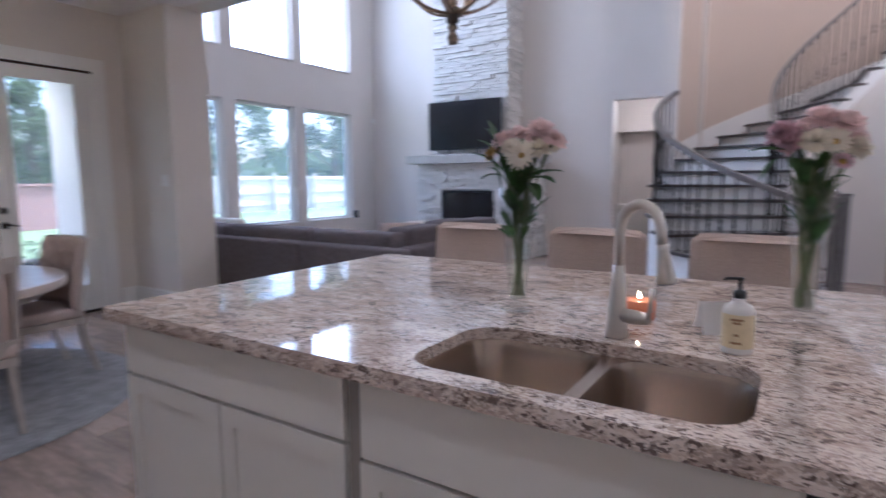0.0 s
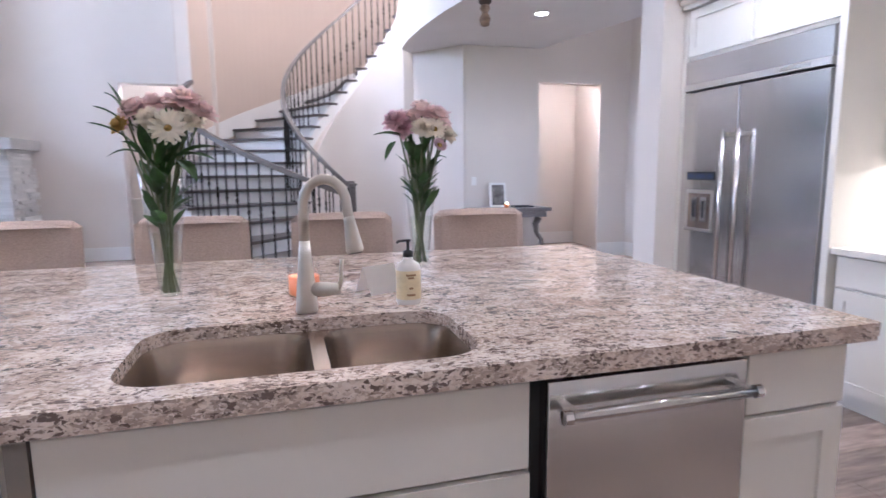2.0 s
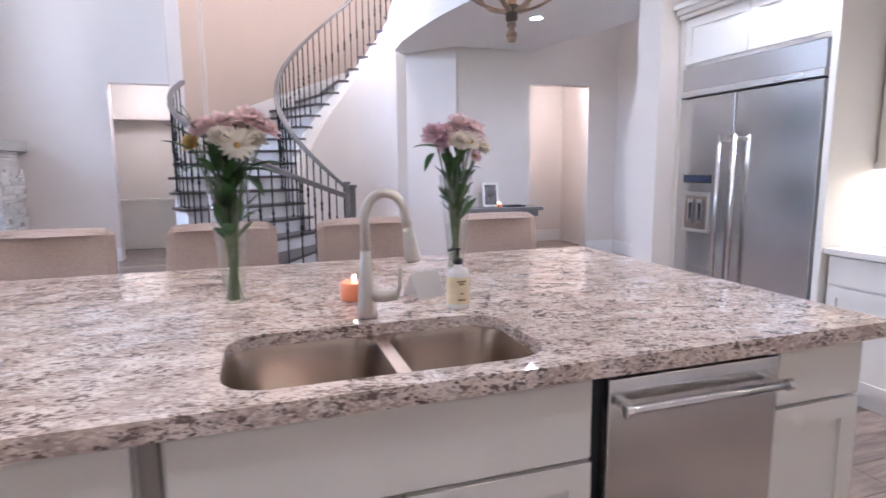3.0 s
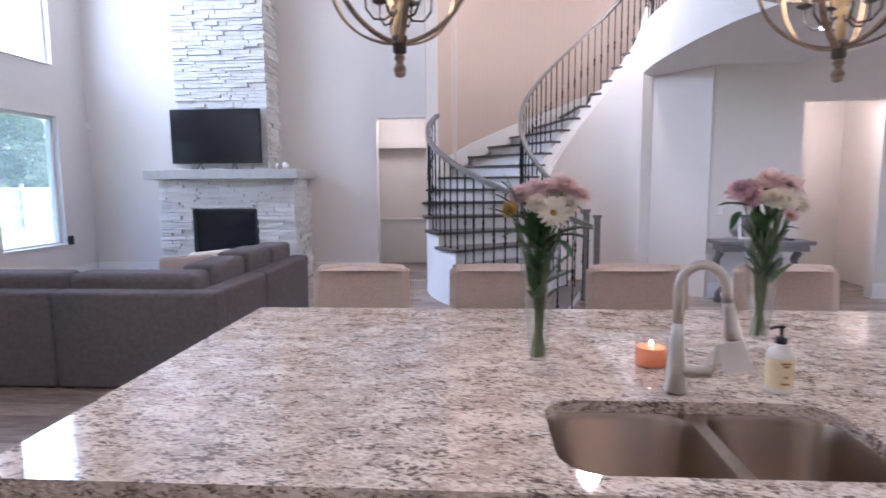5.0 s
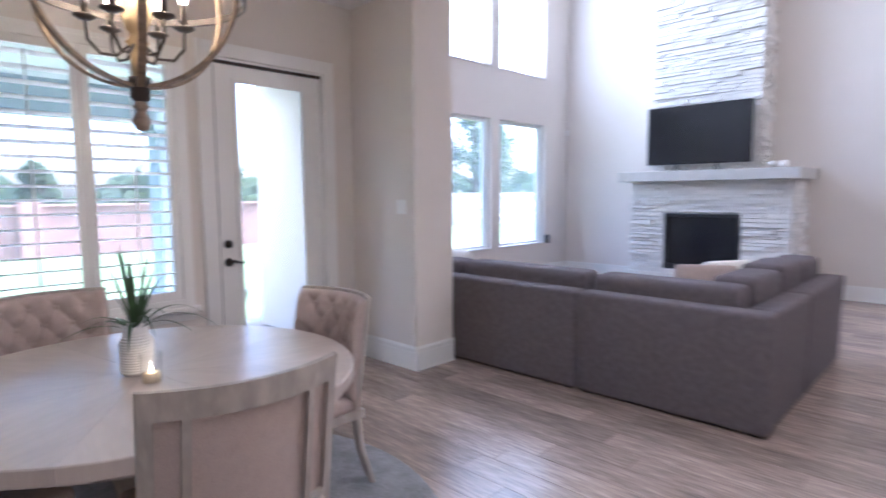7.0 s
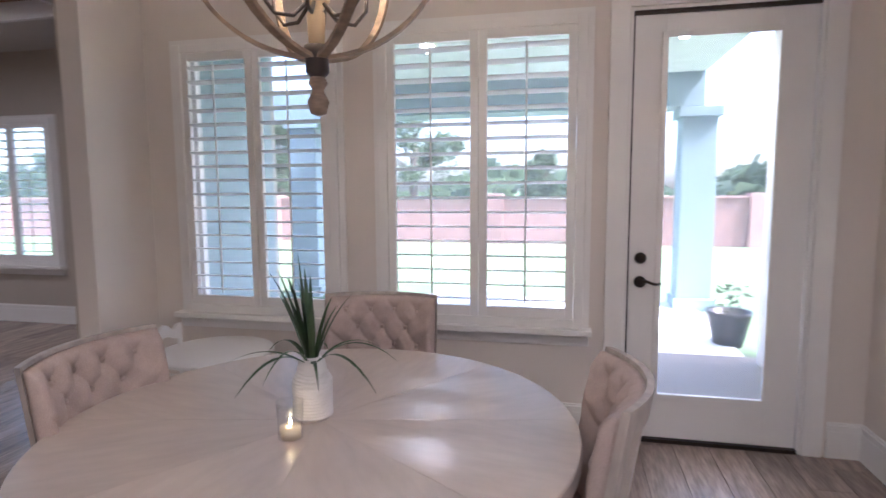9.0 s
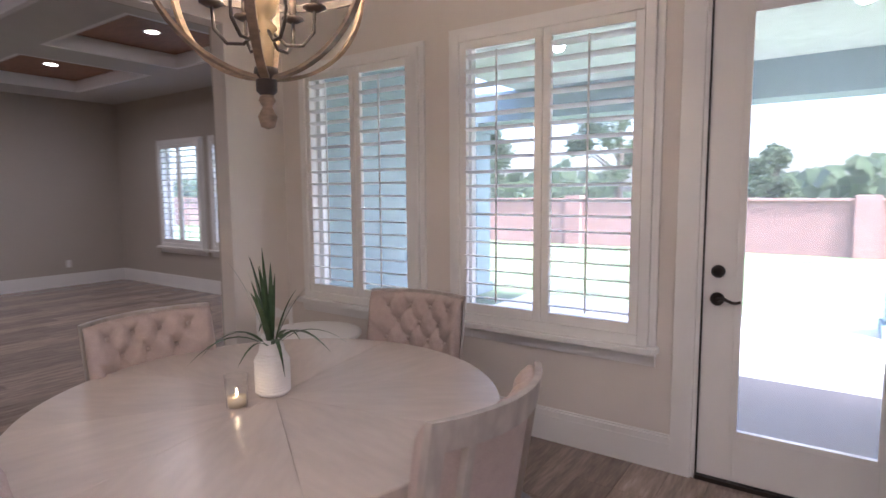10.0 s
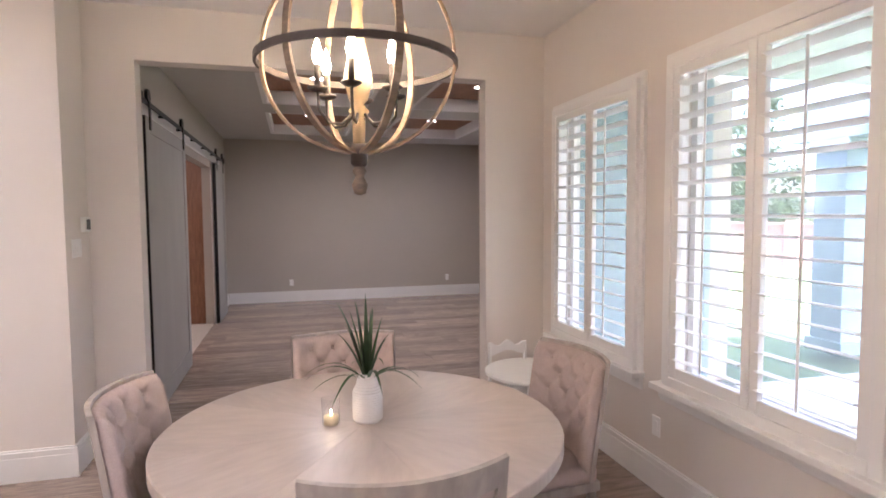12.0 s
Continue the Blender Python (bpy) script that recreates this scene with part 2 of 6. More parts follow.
slab("floor", -8.1, -7.6, 6.5, 13.5, -0.135, -0.006, GROUT, "grey-brown wood plank floor through all the rooms", "floor")
W2 = (0.80, 2.03, 0.665, 2.445)
W1 = (-0.60, 0.53, 0.665, 2.42)
DOOR = (2.25, 3.22, 0.0, 2.47)
wall("wall_nook_west", "x", XN, XN - 0.2, YO - 0.15, YP, 0, HN, [W1, W2, DOOR], label="warm off-white painted nook wall with windows")
wall("wall_pier", "y", YP, 3.96, XL - 0.2, -5.34, 0, HN, label="warm off-white wall end between nook and living room")
wall("wall_living_south", "y", 3.70, 3.96, XL - 0.2, 4.6, HN, HL, label="painted wall above the kitchen opening")
LW = [(y, y + 1.24, z0, z1) for y in (4.64, 6.12, 7.60) for z0, z1 in ((0.58, 2.63), (3.41, 5.5))]
wall("wall_living_west", "x", XL, XL - 0.22, 3.96, YN, 0, HL, LW, label="tall off-white wall with two rows of windows")
wall("wall_living_north", "y", YN, YN + 0.2, XL - 0.2, -1.35, 0, HL, [(-2.69, -1.80, 0, 2.61)], label="tall off-white fireplace wall with a doorway")
slab("ceiling_living", XL - 0.2, 3.7, 6.0, 13.3, HL, HL + 0.15, CEIL, "white living room ceiling", "ceiling")
slab("ceiling_kitchen", XN - 0.2, YO - 0.15, 4.6, 3.70, HN, HN + 0.15, CEIL, "white kitchen and nook ceiling", "ceiling")
wall("wall_opening", "y", YO, YO - 0.15, XN, -2.78, 0, HN, [(-5.64, -3.10, 0, 2.69)], label="off-white wall with a wide opening")
wall("wall_thermostat", "x", -2.78, -2.6, YO - 0.15, -0.43, 0, HN, label="off-white side wall with a thermostat")
wall("wall_kitchen_south", "y", -0.43, -0.7, -2.6, 4.6, 0, HN, label="off-white kitchen back wall")
# grey room
wall("wall_grey_far", "y", YG, YG - 0.2, XG - 0.2, -2.6, 0, 3.22, mat=GREY_PAINT, label="plain grey painted wall")
wall("wall_barn", "x", -2.96, -2.84, YG, YO - 0.17, 0, 3.22, [(-5.5, -2.75, 0, 2.33)], mat=GREY_PAINT, label="grey painted wall with a wide doorway")
wall("wall_grey_north", "y", YO - 0.15, YO - 0.17, XG, -2.88, 0, 3.22, [(-5.64, -3.10, 0, 2.69)], mat=GREY_PAINT, label="grey side of the wall with the wide opening")
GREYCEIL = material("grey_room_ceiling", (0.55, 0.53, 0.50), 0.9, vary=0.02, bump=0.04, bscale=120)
BARNDOOR = material("grey_barn_door_paint", (0.36, 0.34, 0.31), 0.6, vary=0.05, scale=5, stretch=(1, 1, 0.3), bump=0.03)
BROWNWOOD = material("brown_wood", (0.34, 0.16, 0.09), 0.5, vary=0.2, scale=5, stretch=(8, 1, 1), bump=0.03, grain=0.4)
# tray ceiling of the grey room: flat band with four deep trays
ZG, TX, TY = 3.0, ((-5.09, -3.8), (-7.1, -5.63)), ((-6.63, -4.53), (-3.93, -2.18))
trays = [(x0, x1, y0, y1) for x0, x1 in TX for y0, y1 in TY]
bm = bmesh.new()
for y0, y1, cut in ((YG - 0.2, TY[0][0], 0), (*TY[0], 1), (TY[0][1], TY[1][0], 0), (*TY[1], 1), (TY[1][1], YO - 0.15, 0)):
    for x0, x1 in (((XG - 0.2, TX[1][0]), (TX[1][1], TX[0][0]), (TX[0][1], -2.6)) if cut else ((XG - 0.2, -2.6),)):
        box(bm, x0, y0, ZG, x1, y1, ZG + 0.2)
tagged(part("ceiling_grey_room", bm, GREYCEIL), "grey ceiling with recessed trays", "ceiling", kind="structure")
for x0, x1, y0, y1 in trays:
    tr = thing("ceiling_tray", "recessed ceiling tray with white sides and brown wood", "ceiling tray", kind="structure")
    part("panel", boxes((x0, y0, ZG + 0.165, x1, y1, ZG + 0.198)), BROWNWOOD, tr, "brown wood tray bottom")
    part("trim", boxes((x0, y0, ZG + 0.002, x0 + 0.05, y1, ZG + 0.16), (x1 - 0.05, y0, ZG + 0.002, x1, y1, ZG + 0.16),
                       (x0 + 0.05, y0, ZG + 0.002, x1 - 0.05, y0 + 0.05, ZG + 0.16), (x0 + 0.05, y1 - 0.05, ZG + 0.002, x1 - 0.05, y1, ZG + 0.16)), WHITE, tr)
GW = [(-6.05, -4.88, 0.66, 2.28), (-4.66, -3.54, 0.66, 2.28)]
wall("wall_grey_west", "x", XG, XG - 0.2, YG, YO - 0.17, 0, 3.22, GW, GREY_PAINT, "grey painted wall with two shuttered windows")
# room behind the barn doors
wall("wall_closet_back", "x", -1.2, -1.1, -5.6, -2.0, 0, 2.8, mat=BROWNWOOD, label="brown wall of the room behind the barn doors")
wall("wall_closet_side", "y", -5.6, -5.7, -2.84, -1.1, 0, 2.8, mat=BROWNWOOD, label="side wall of the room behind the barn doors")
wall("wall_closet_side_near", "y", -2.0, -1.9, -2.84, -1.1, 0, 2.8, label="near side wall of the room behind the barn doors")
slab("ceiling_closet", -2.84, -5.7, -1.1, -1.9, 2.8, 2.9, CEIL, "white ceiling behind the barn doors", "ceiling")
# unseen fill lamp, added to brighten the brown walls in here
lamp("closet_fill", "POINT", pose(-2.0, -3.4, 2.6), 3, (1, 0.84, 0.68), radius=0.06)
slab("carpet", -2.95, -5.5, -1.2, -2.75, -0.004, 0.006, material("cream_carpet", (0.6, 0.52, 0.44), 0.95, vary=0.1, scale=60, bump=0.3, bscale=400), "cream carpet behind the barn doors", "carpet")
# hall behind the far doorway
wall("wall_passage_back", "y", 11.2, 11.3, -3.4, -1.2, 0, 3.0, label="beige wall at the end of a passage")
wall("wall_passage_west", "x", -3.0, -3.1, YN + 0.2, 11.2, 0, 3.0, label="beige passage side wall")
wall("wall_passage_east", "x", -1.55, -1.45, YN + 0.2, 11.2, 0, 3.0, label="beige passage side wall")
slab("ceiling_passage", -3.1, YN + 0.2, -1.45, 11.3, 2.75, 2.85, CEIL, "white passage ceiling", "ceiling")
pc = thing("passage_cabinet", "beige built-in cabinet under a soffit in the passage", "cabinet")
part("body", boxes((-2.98, 10.9, 0, -1.57, 11.19, 0.82), bevel=0.004), CABINET, pc)
part("top", boxes((-2.98, 10.86, 0.82, -1.57, 11.19, 0.86), bevel=0.004), CABINET, pc)
slab("soffit_passage", -2.99, 10.85, -1.56, 11.19, 2.19, 2.75, PAINT, "painted soffit at the passage end", "soffit")
lamp("passage_lamp", "POINT", pose(-2.25, 9.93, 2.715), 3.2, (1, 0.86, 0.7), radius=0.05)

# stair hall: curved outer wall, inner curved wall, balcony
CX, CY, RI, RO, RISE = 0.614, 8.329, 0.841, 2.36, 0.18
TH0, DTH = 218.3, 11.4            # angle of the fourth nosing, angle of a tread


def shell(r0, r1, a0, a1, z0, z1, n):
    """A curved wall between two radii; z0 and z1 may be functions of the angle."""
    bm = bmesh.new()
    f0 = z0 if callable(z0) else lambda a: z0
    f1 = z1 if callable(z1) else lambda a: z1
    rings = []
    for k in range(n + 1):
        a = a0 + (a1 - a0) * k / n
        c, s = math.cos(radians(a)), math.sin(radians(a))
        rings.append([bm.verts.new((CX + r * c, CY + r * s, z)) for r, z in ((r0, f0(a)), (r1, f0(a)), (r1, f1(a)), (r0, f1(a)))])
    for p, q in zip(rings, rings[1:]):
        for k in range(4):
            bm.faces.new((p[k], p[(k + 1) % 4], q[(k + 1) % 4], q[k]))
    bm.faces.new(rings[0][::-1])
    bm.faces.new(rings[-1])
    bmesh.ops.recalc_face_normals(bm, faces=bm.faces[:])
    return bm


def tread_angle(n):
    return TH0 - DTH * (n - 4)


STEPS = 20
tagged(part("wall_stair_outer", shell(RO + 0.01, RO + 0.22, 161, -14, 0, HL, 64), TAN_PAINT), "curved beige wall round the staircase", "wall", kind="structure")
wall("wall_stair_return", "y", 9.05, YN, -1.80, -1.62, 0, HL, label="narrow off-white wall return beside the stairs")
tagged(part("wall_stair_inner", shell(RI - 0.16, RI - 0.02, 175, -3, 0, lambda a: max(0.2, RISE * (4 + (TH0 - a) / DTH) - 0.32), 60), PAINT),
       "curved off-white wall under the stairs", "wall", kind="structure")
bm = bmesh.new()
a = Vector((CX + RI - 0.02, CY - 0.03))
q = [a, Vector((1.97, 7.6)), Vector((2.3, 7.75)), Vector((CX + RI + 0.3, CY + 0.1))]
lo, hi = [bm.verts.new((*p, 0)) for p in q], [bm.verts.new((*p, 3.0)) for p in q]
bm.faces.new(lo[::-1]), bm.faces.new(hi)
for k in range(4):
    bm.faces.new((lo[k], lo[(k + 1) % 4], hi[(k + 1) % 4], hi[k]))
tagged(part("wall_stair_pier", bm, PAINT), "off-white angled wall under the balcony", "wall", kind="structure")
wall("wall_niche", "y", 7.6, 7.75, 2.0, 4.55, 0, HL, [(3.10, 4.07, 0, 2.515)], label="off-white wall with a doorway to a lit hall")
wall("wall_foyer_east", "x", 4.55, 4.7, 3.7, 9.4, 0, HL, label="off-white foyer side wall")
wall("wall_hall_back", "y", 9.2, 9.3, 2.6, 4.7, 0, 3.0, label="warm lit hall wall")
wall("wall_hall_west", "x", 3.0, 2.9, 7.75, 9.2, 0, 3.0, label="warm lit hall side wall")
slab("ceiling_hall", 2.9, 7.75, 4.7, 9.3, 2.75, 2.85, CEIL, "white hall ceiling", "ceiling")
lamp("hall_lamp", "POINT", pose(3.6, 7.95, 2.69), 4.5, (1, 0.82, 0.64), radius=0.05)
# balcony with a curved edge: soffit below, floor above
edge = [(1.40, 8.33), (1.22, 8.05), (1.19, 7.5), (1.21, 6.9), (1.27, 6.2), (1.36, 5.65), (1.55, 5.0), (1.9, 4.4), (2.4, 3.98)]
bm = bmesh.new()
pts2 = edge + [(3.45, 3.98), (3.45, 5.8), (3.1, 7.6), (2.0, 7.6)]
lo, hi = [bm.verts.new((*p, 2.97)) for p in pts2], [bm.verts.new((*p, 3.6)) for p in pts2]
bm.faces.new(lo[::-1]), bm.faces.new(hi)
for k in range(len(pts2)):
    bm.faces.new((lo[k], lo[(k + 1) % len(pts2)], hi[(k + 1) % len(pts2)], hi[k]))
bmesh.ops.recalc_face_normals(bm, faces=bm.faces[:])
tagged(part("balcony", bm, CEIL), "white curved balcony with a flat ceiling below", "balcony", kind="structure")
# kitchen side walls
wall("wall_column", "y", 3.70, 3.96, 2.20, 3.1, 0, HN, label="off-white wall end beside the refrigerator")
wall("wall_kitchen_east", "x", 3.05, 3.2, -0.5, 3.70, 0, HN, label="pale kitchen wall behind the cabinets")

# baseboards
def baseboard(name, axis, face, out, u0, u1, h=0.2):
    bm = bmesh.new()
    for t, z0, z1 in ((0.016, 0.0, h - 0.05), (0.012, h - 0.05, h - 0.022), (0.02, h - 0.022, h - 0.012), (0.01, h - 0.012, h)):
        a, b = sorted((face + out * 0.0005, face + out * t))
        box(bm, *((a, u0, z0, b, u1, z1) if axis == "x" else (u0, a, z0, u1, b, z1)))
    return tagged(part(name, bm, WHITE), "tall white moulded baseboard", "baseboard", kind="structure")


for args in (("x", XN, 1, YO, 2.17), ("x", XN, 1, 3.34, YP), ("y", YP, -1, XN + 0.02, -5.34), ("x", -5.34, 1, YP - 0.018, 3.96), ("y", 3.96, 1, XL + 0.02, -5.34),
             ("x", XL, 1, 3.98, YN), ("y", YN, -1, XL + 0.02, -6.1), ("y", YN, -1, -3.8, -2.69), ("y", YO, 1, XN + 0.02, -5.64), ("y", YO, 1, -3.10, -2.8),
             ("x", -2.78, -1, YO + 0.02, -0.41), ("y", -0.43, 1, -2.8, 2.35), ("y", YG, 1, XG, -2.98), ("x", XG, 1, YG + 0.02, YO - 0.17), ("x", -2.96, -1, YG + 0.02, -6.6),
             ("y", 7.6, -1, 2.0, 3.10), ("y", 7.6, -1, 4.07, 4.55), ("x", 4.55, -1, 3.98, 7.58), ("y", 9.2, -1, 3.0, 4.55)):
    baseboard("baseboard", *args)

# stairs
stair = thing("staircase", "curved staircase with dark treads, white risers and iron balusters", "staircase", kind="structure")
TREADWOOD = material("dark_tread_wood", (0.12, 0.10, 0.095), 0.4, vary=0.2, scale=6, stretch=(1, 6, 1), bump=0.04)


def wedge(r0, r1, a0, a1, z0, z1, n=5):
    return shell(r0, r1, a0, a1, z0, z1, n)


for n in range(1, STEPS + 1):
    a0, a1 = tread_angle(n), tread_angle(n + 1)
    z = RISE * n
    out = RO + (0.02 if a0 > 165 else 0)
    base = 0 if n < 8 else z - 0.42
    part("riser", wedge(RI, out - 0.03 if a0 > 165 else out, a0 - 0.6, a1 - 0.6, base, z - 0.035), WHITE, stair)
    part("tread", wedge(RI - 0.05, out + (0.03 if a0 > 165 else 0), a0 + 1.0, a1 - 0.6, z - 0.035, z), TREADWOOD, stair, "dark stained wooden tread")
def helix(a):
    return RISE * (4 + (TH0 - a) / DTH)
part("stringer", shell(RI - 0.045, RI - 0.005, tread_angle(8), tread_angle(STEPS + 1), lambda a: helix(a) - 0.42, lambda a: helix(a) - 0.12, 60), WHITE, stair)
part("skirt_board", shell(RO - 0.012, RO + 0.008, 160, tread_angle(STEPS + 1), lambda a: helix(a) - 0.1, lambda a: helix(a) + 0.2, 60), WHITE, stair)
# inner and outer balustrades
bal = bmesh.new()
box(bal, -0.007, -0.007, 0, 0.007, 0.007, 0.95)
for h in (0.44, 0.50):
    lathe([(0.008, h - 0.03), (0.016, h - 0.012), (0.018, h), (0.016, h + 0.012), (0.008, h + 0.03)], 8, bal)
lathe([(0.016, 0), (0.016, 0.012), (0.008, 0.03)], 8, bal)
bal_mesh = bpy.data.meshes.new("baluster")
bal.to_mesh(bal_mesh)
bal.free()
bal_mesh.materials.append(IRON)


def baluster(x, y, z, parent, high=0.95):
    ob = new("baluster", bal_mesh)
    ob.parent = parent
    ob.matrix_basis = pose(x, y, z, 0, 0, math.degrees(math.atan2(y - CY, x - CX))) @ Matrix.Diagonal((1, 1, high / 0.95, 1))


RAIL = 0.99
for r, a0, a1 in ((RI + 0.16, 256, tread_angle(STEPS + 1)), (RO - 0.04, 260, 164)):
    nn = 60
    pts3 = [(CX + r * math.cos(radians(a)), CY + r * math.sin(radians(a)), helix(a) + RAIL) for a in (a0 + (a1 - a0) * k / nn for k in range(nn + 1))]
    part("handrail", sweep(pts3, 0.06, 0.055), RAILWOOD, stair, "grey stained wooden handrail")
    a = a0 - DTH * 0.1
    step = DTH / 3 if r > 1.5 else DTH / 2
    while a > a1:
        n = math.floor(4 + (TH0 - a) / DTH + 0.06)
        z = max(0, min(n, STEPS)) * RISE
        baluster(CX + r * math.cos(radians(a)), CY + r * math.sin(radians(a)), z, stair, helix(a) + RAIL - 0.02 - z)
        a -= step
for r, a in ((RI + 0.16, 257), (RO - 0.04, 261)):
    x, y = CX + r * math.cos(radians(a)), CY + r * math.sin(radians(a))
    part("newel_post", boxes((x - 0.03, y - 0.03, 0, x + 0.03, y + 0.03, 1.15), (x - 0.042, y - 0.042, 1.15, x + 0.042, y + 0.042, 1.18), bevel=0.006), RAILWOOD, stair, "square grey newel post")
rail2 = thing("balcony_railing", "iron balcony railing with grey wooden handrail", "railing")
rp = [Vector((*p, 4.55)) for p in edge]
part("handrail", sweep(rp, 0.06, 0.055), RAILWOOD, rail2)
for p, q in zip(rp, rp[1:]):
    k = max(1, int((q - p).length / 0.115))
    for i in range(k):
        c = p.lerp(q, i / k)
        baluster(c.x + 0.05, c.y, 3.6, rail2, 0.94)

# ---- windows and doors ----
LOUVER_N = 17
def shutter_window(name, face, y0, y1, z0, z1, mats=WHITE, group="shuttered windows of the nook"):
    """A plantation shutter with two panels set in a window opening, facing +x; y0..z1 is the outer frame."""
    w = thing(name, "white plantation shutters with open louvers over a window", "window", group=group, kind="structure")
    f, xf = 0.055, face + 0.05
    part("window_frame", boxes((face - 0.06, y0, z0, xf, y0 + f, z1), (face - 0.06, y1 - f, z0, xf, y1, z1), (face - 0.06, y0 + f, z0, xf, y1 - f, z0 + f), (face - 0.06, y0 + f, z1 - f, xf, y1 - f, z1), bevel=0.005), mats, w)
    part("casing", boxes((face + 0.0005, y0 - 0.035, z0, face + 0.022, y0, z1 + 0.035), (face + 0.0005, y1, z0, face + 0.022, y1 + 0.035, z1 + 0.035), (face + 0.0005, y0, z1, face + 0.022, y1, z1 + 0.035)), mats, w)
    part("window_sill", boxes((face - 0.02, y0 - 0.06, z0 - 0.035, face + 0.09, y1 + 0.05, z0), (face + 0.0005, y0 - 0.05, z0 - 0.09, face + 0.03, y1 + 0.035, z0 - 0.035), (face + 0.0005, y0 - 0.05, z0 - 0.11, face + 0.018, y1 + 0.035, z0 - 0.09), bevel=0.004), mats, w)
    part("pane", boxes((face - 0.15, y0, z0, face - 0.144, y1, z1)), PANE, w).visible_shadow = False
    part("sash", boxes((face - 0.17, y0, z0, face - 0.12, y0 + 0.045, z1), (face - 0.17, y1 - 0.045, z0, face - 0.12, y1, z1), (face - 0.17, y0 + 0.045, z0, face - 0.12, y1 - 0.045, z0 + 0.045), (face - 0.17, y0 + 0.045, z1 - 0.045, face - 0.12, y1 - 0.045, z1)), mats, w)
    mid = (y0 + y1) / 2
    blade = bmesh.new()
    prof = [(math.cos(t) * 0.043, math.sin(t) * 0.0055) for t in (2 * math.pi * k / 10 for k in range(10))]
    half = (mid - y0 - f - 2 * 0.05) / 2
    ends = [[blade.verts.new((px, s * half, pz)) for px, pz in prof] for s in (-1, 1)]
    for k in range(10):
        blade.faces.new((ends[0][k], ends[0][(k + 1) % 10], ends[1][(k + 1) % 10], ends[1][k]))
    blade.faces.new(ends[0]), blade.faces.new(ends[1][::-1])
    bmesh.ops.recalc_face_normals(blade, faces=blade.faces[:])
    me = bpy.data.meshes.new("louver")
    blade.to_mesh(me)
    blade.free()
    me.materials.append(mats)
    for a, b in ((y0 + f, mid), (mid, y1 - f)):
        st = 0.05
        pan = part("shutter_panel", boxes((face + 0.01, a + 0.002, z0 + f, face + 0.042, a + st, z1 - f), (face + 0.01, b - st, z0 + f, face + 0.042, b - 0.002, z1 - f),
                                          (face + 0.01, a + st, z0 + f, face + 0.042, b - st, z0 + f + 0.06), (face + 0.01, a + st, z1 - f - 0.05, face + 0.042, b - st, z1 - f), bevel=0.004), mats, w)
        lo, hi = z0 + f + 0.06, z1 - f - 0.05
        n = round((hi - lo) / 0.0885)
        for k in range(n):
            ob = new("louver", me)
            ob.parent = pan
            ob.matrix_basis = pose(face + 0.026, (a + b) / 2, lo + (k + 0.5) * (hi - lo) / n, 0, -9, 0)
        part("tilt_rod", tube([(face + 0.072, (a + b) / 2, lo + 0.03), (face + 0.072, (a + b) / 2, hi - 0.03)], 0.006), mats, pan)
    return w


shutter_window("window_1", XN, *W1)
shutter_window("window_2", XN, *W2)
for i, (y0, y1, z0, z1) in enumerate(GW):
    shutter_window("window_%d" % (i + 3), XG, y0, y1, z0, z1, group="shuttered windows of the grey room")
for i, (y0, y1, z0, z1) in enumerate(LW):
    w = thing("window_%d" % (i + 5), "large white-framed fixed window in the living room", "window", group="living room windows", kind="structure")
    f = 0.05
    part("window_frame", boxes((XL - 0.16, y0, z0, XL - 0.09, y0 + f, z1), (XL - 0.16, y1 - f, z0, XL - 0.09, y1, z1), (XL - 0.16, y0 + f, z0, XL - 0.09, y1 - f, z0 + f), (XL - 0.16, y0 + f, z1 - f, XL - 0.09, y1 - f, z1), bevel=0.006), WHITE, w)
    part("pane", boxes((XL - 0.13, y0 + f, z0 + f, XL - 0.124, y1 - f, z1 - f)), PANE, w).visible_shadow = False
    part("window_sill", boxes((XL - 0.09, y0, z0, XL + 0.03, y1, z0 + 0.02), bevel=0.004), WHITE, w)
# patio door
d = thing("door_1", "white patio door with a full glass pane and bronze lever", "door", kind="structure")
x0, x1, y0, y1, zt = XN - 0.06, XN - 0.015, DOOR[0] + 0.03, DOOR[1] - 0.03, DOOR[3] - 0.03
part("door_slab", boxes((x0, y0, 0.025, x1, y0 + 0.165, zt), (x0, y1 - 0.165, 0.025, x1, y1, zt), (x0, y0 + 0.165, 0.025, x1, y1 - 0.165, 0.28), (x0, y0 + 0.165, zt - 0.13, x1, y1 - 0.165, zt), bevel=0.002), WHITE, d)
g0, g1, gz0, gz1 = y0 + 0.165, y1 - 0.165, 0.28, zt - 0.13
part("glazing_bead", boxes((x1, g0 - 0.02, gz0 - 0.02, x1 + 0.014, g0 + 0.012, gz1 + 0.02), (x1, g1 - 0.012, gz0 - 0.02, x1 + 0.014, g1 + 0.02, gz1 + 0.02), (x1, g0 + 0.012, gz0 - 0.02, x1 + 0.014, g1 - 0.012, gz0 + 0.012), (x1, g0 + 0.012, gz1 - 0.012, x1 + 0.014, g1 - 0.012, gz1 + 0.02), bevel=0.003), WHITE, d)
part("pane", boxes((x0 + 0.018, g0, gz0, x0 + 0.026, g1, gz1)), PANE, d).visible_shadow = False
part("jamb", boxes((XN - 0.2, DOOR[0], 0, XN + 0.002, DOOR[0] + 0.022, DOOR[3]), (XN - 0.2, DOOR[1] - 0.022, 0, XN + 0.002, DOOR[1], DOOR[3]), (XN - 0.2, DOOR[0] + 0.022, DOOR[3] - 0.022, XN + 0.002, DOOR[1] - 0.022, DOOR[3])), WHITE, d)
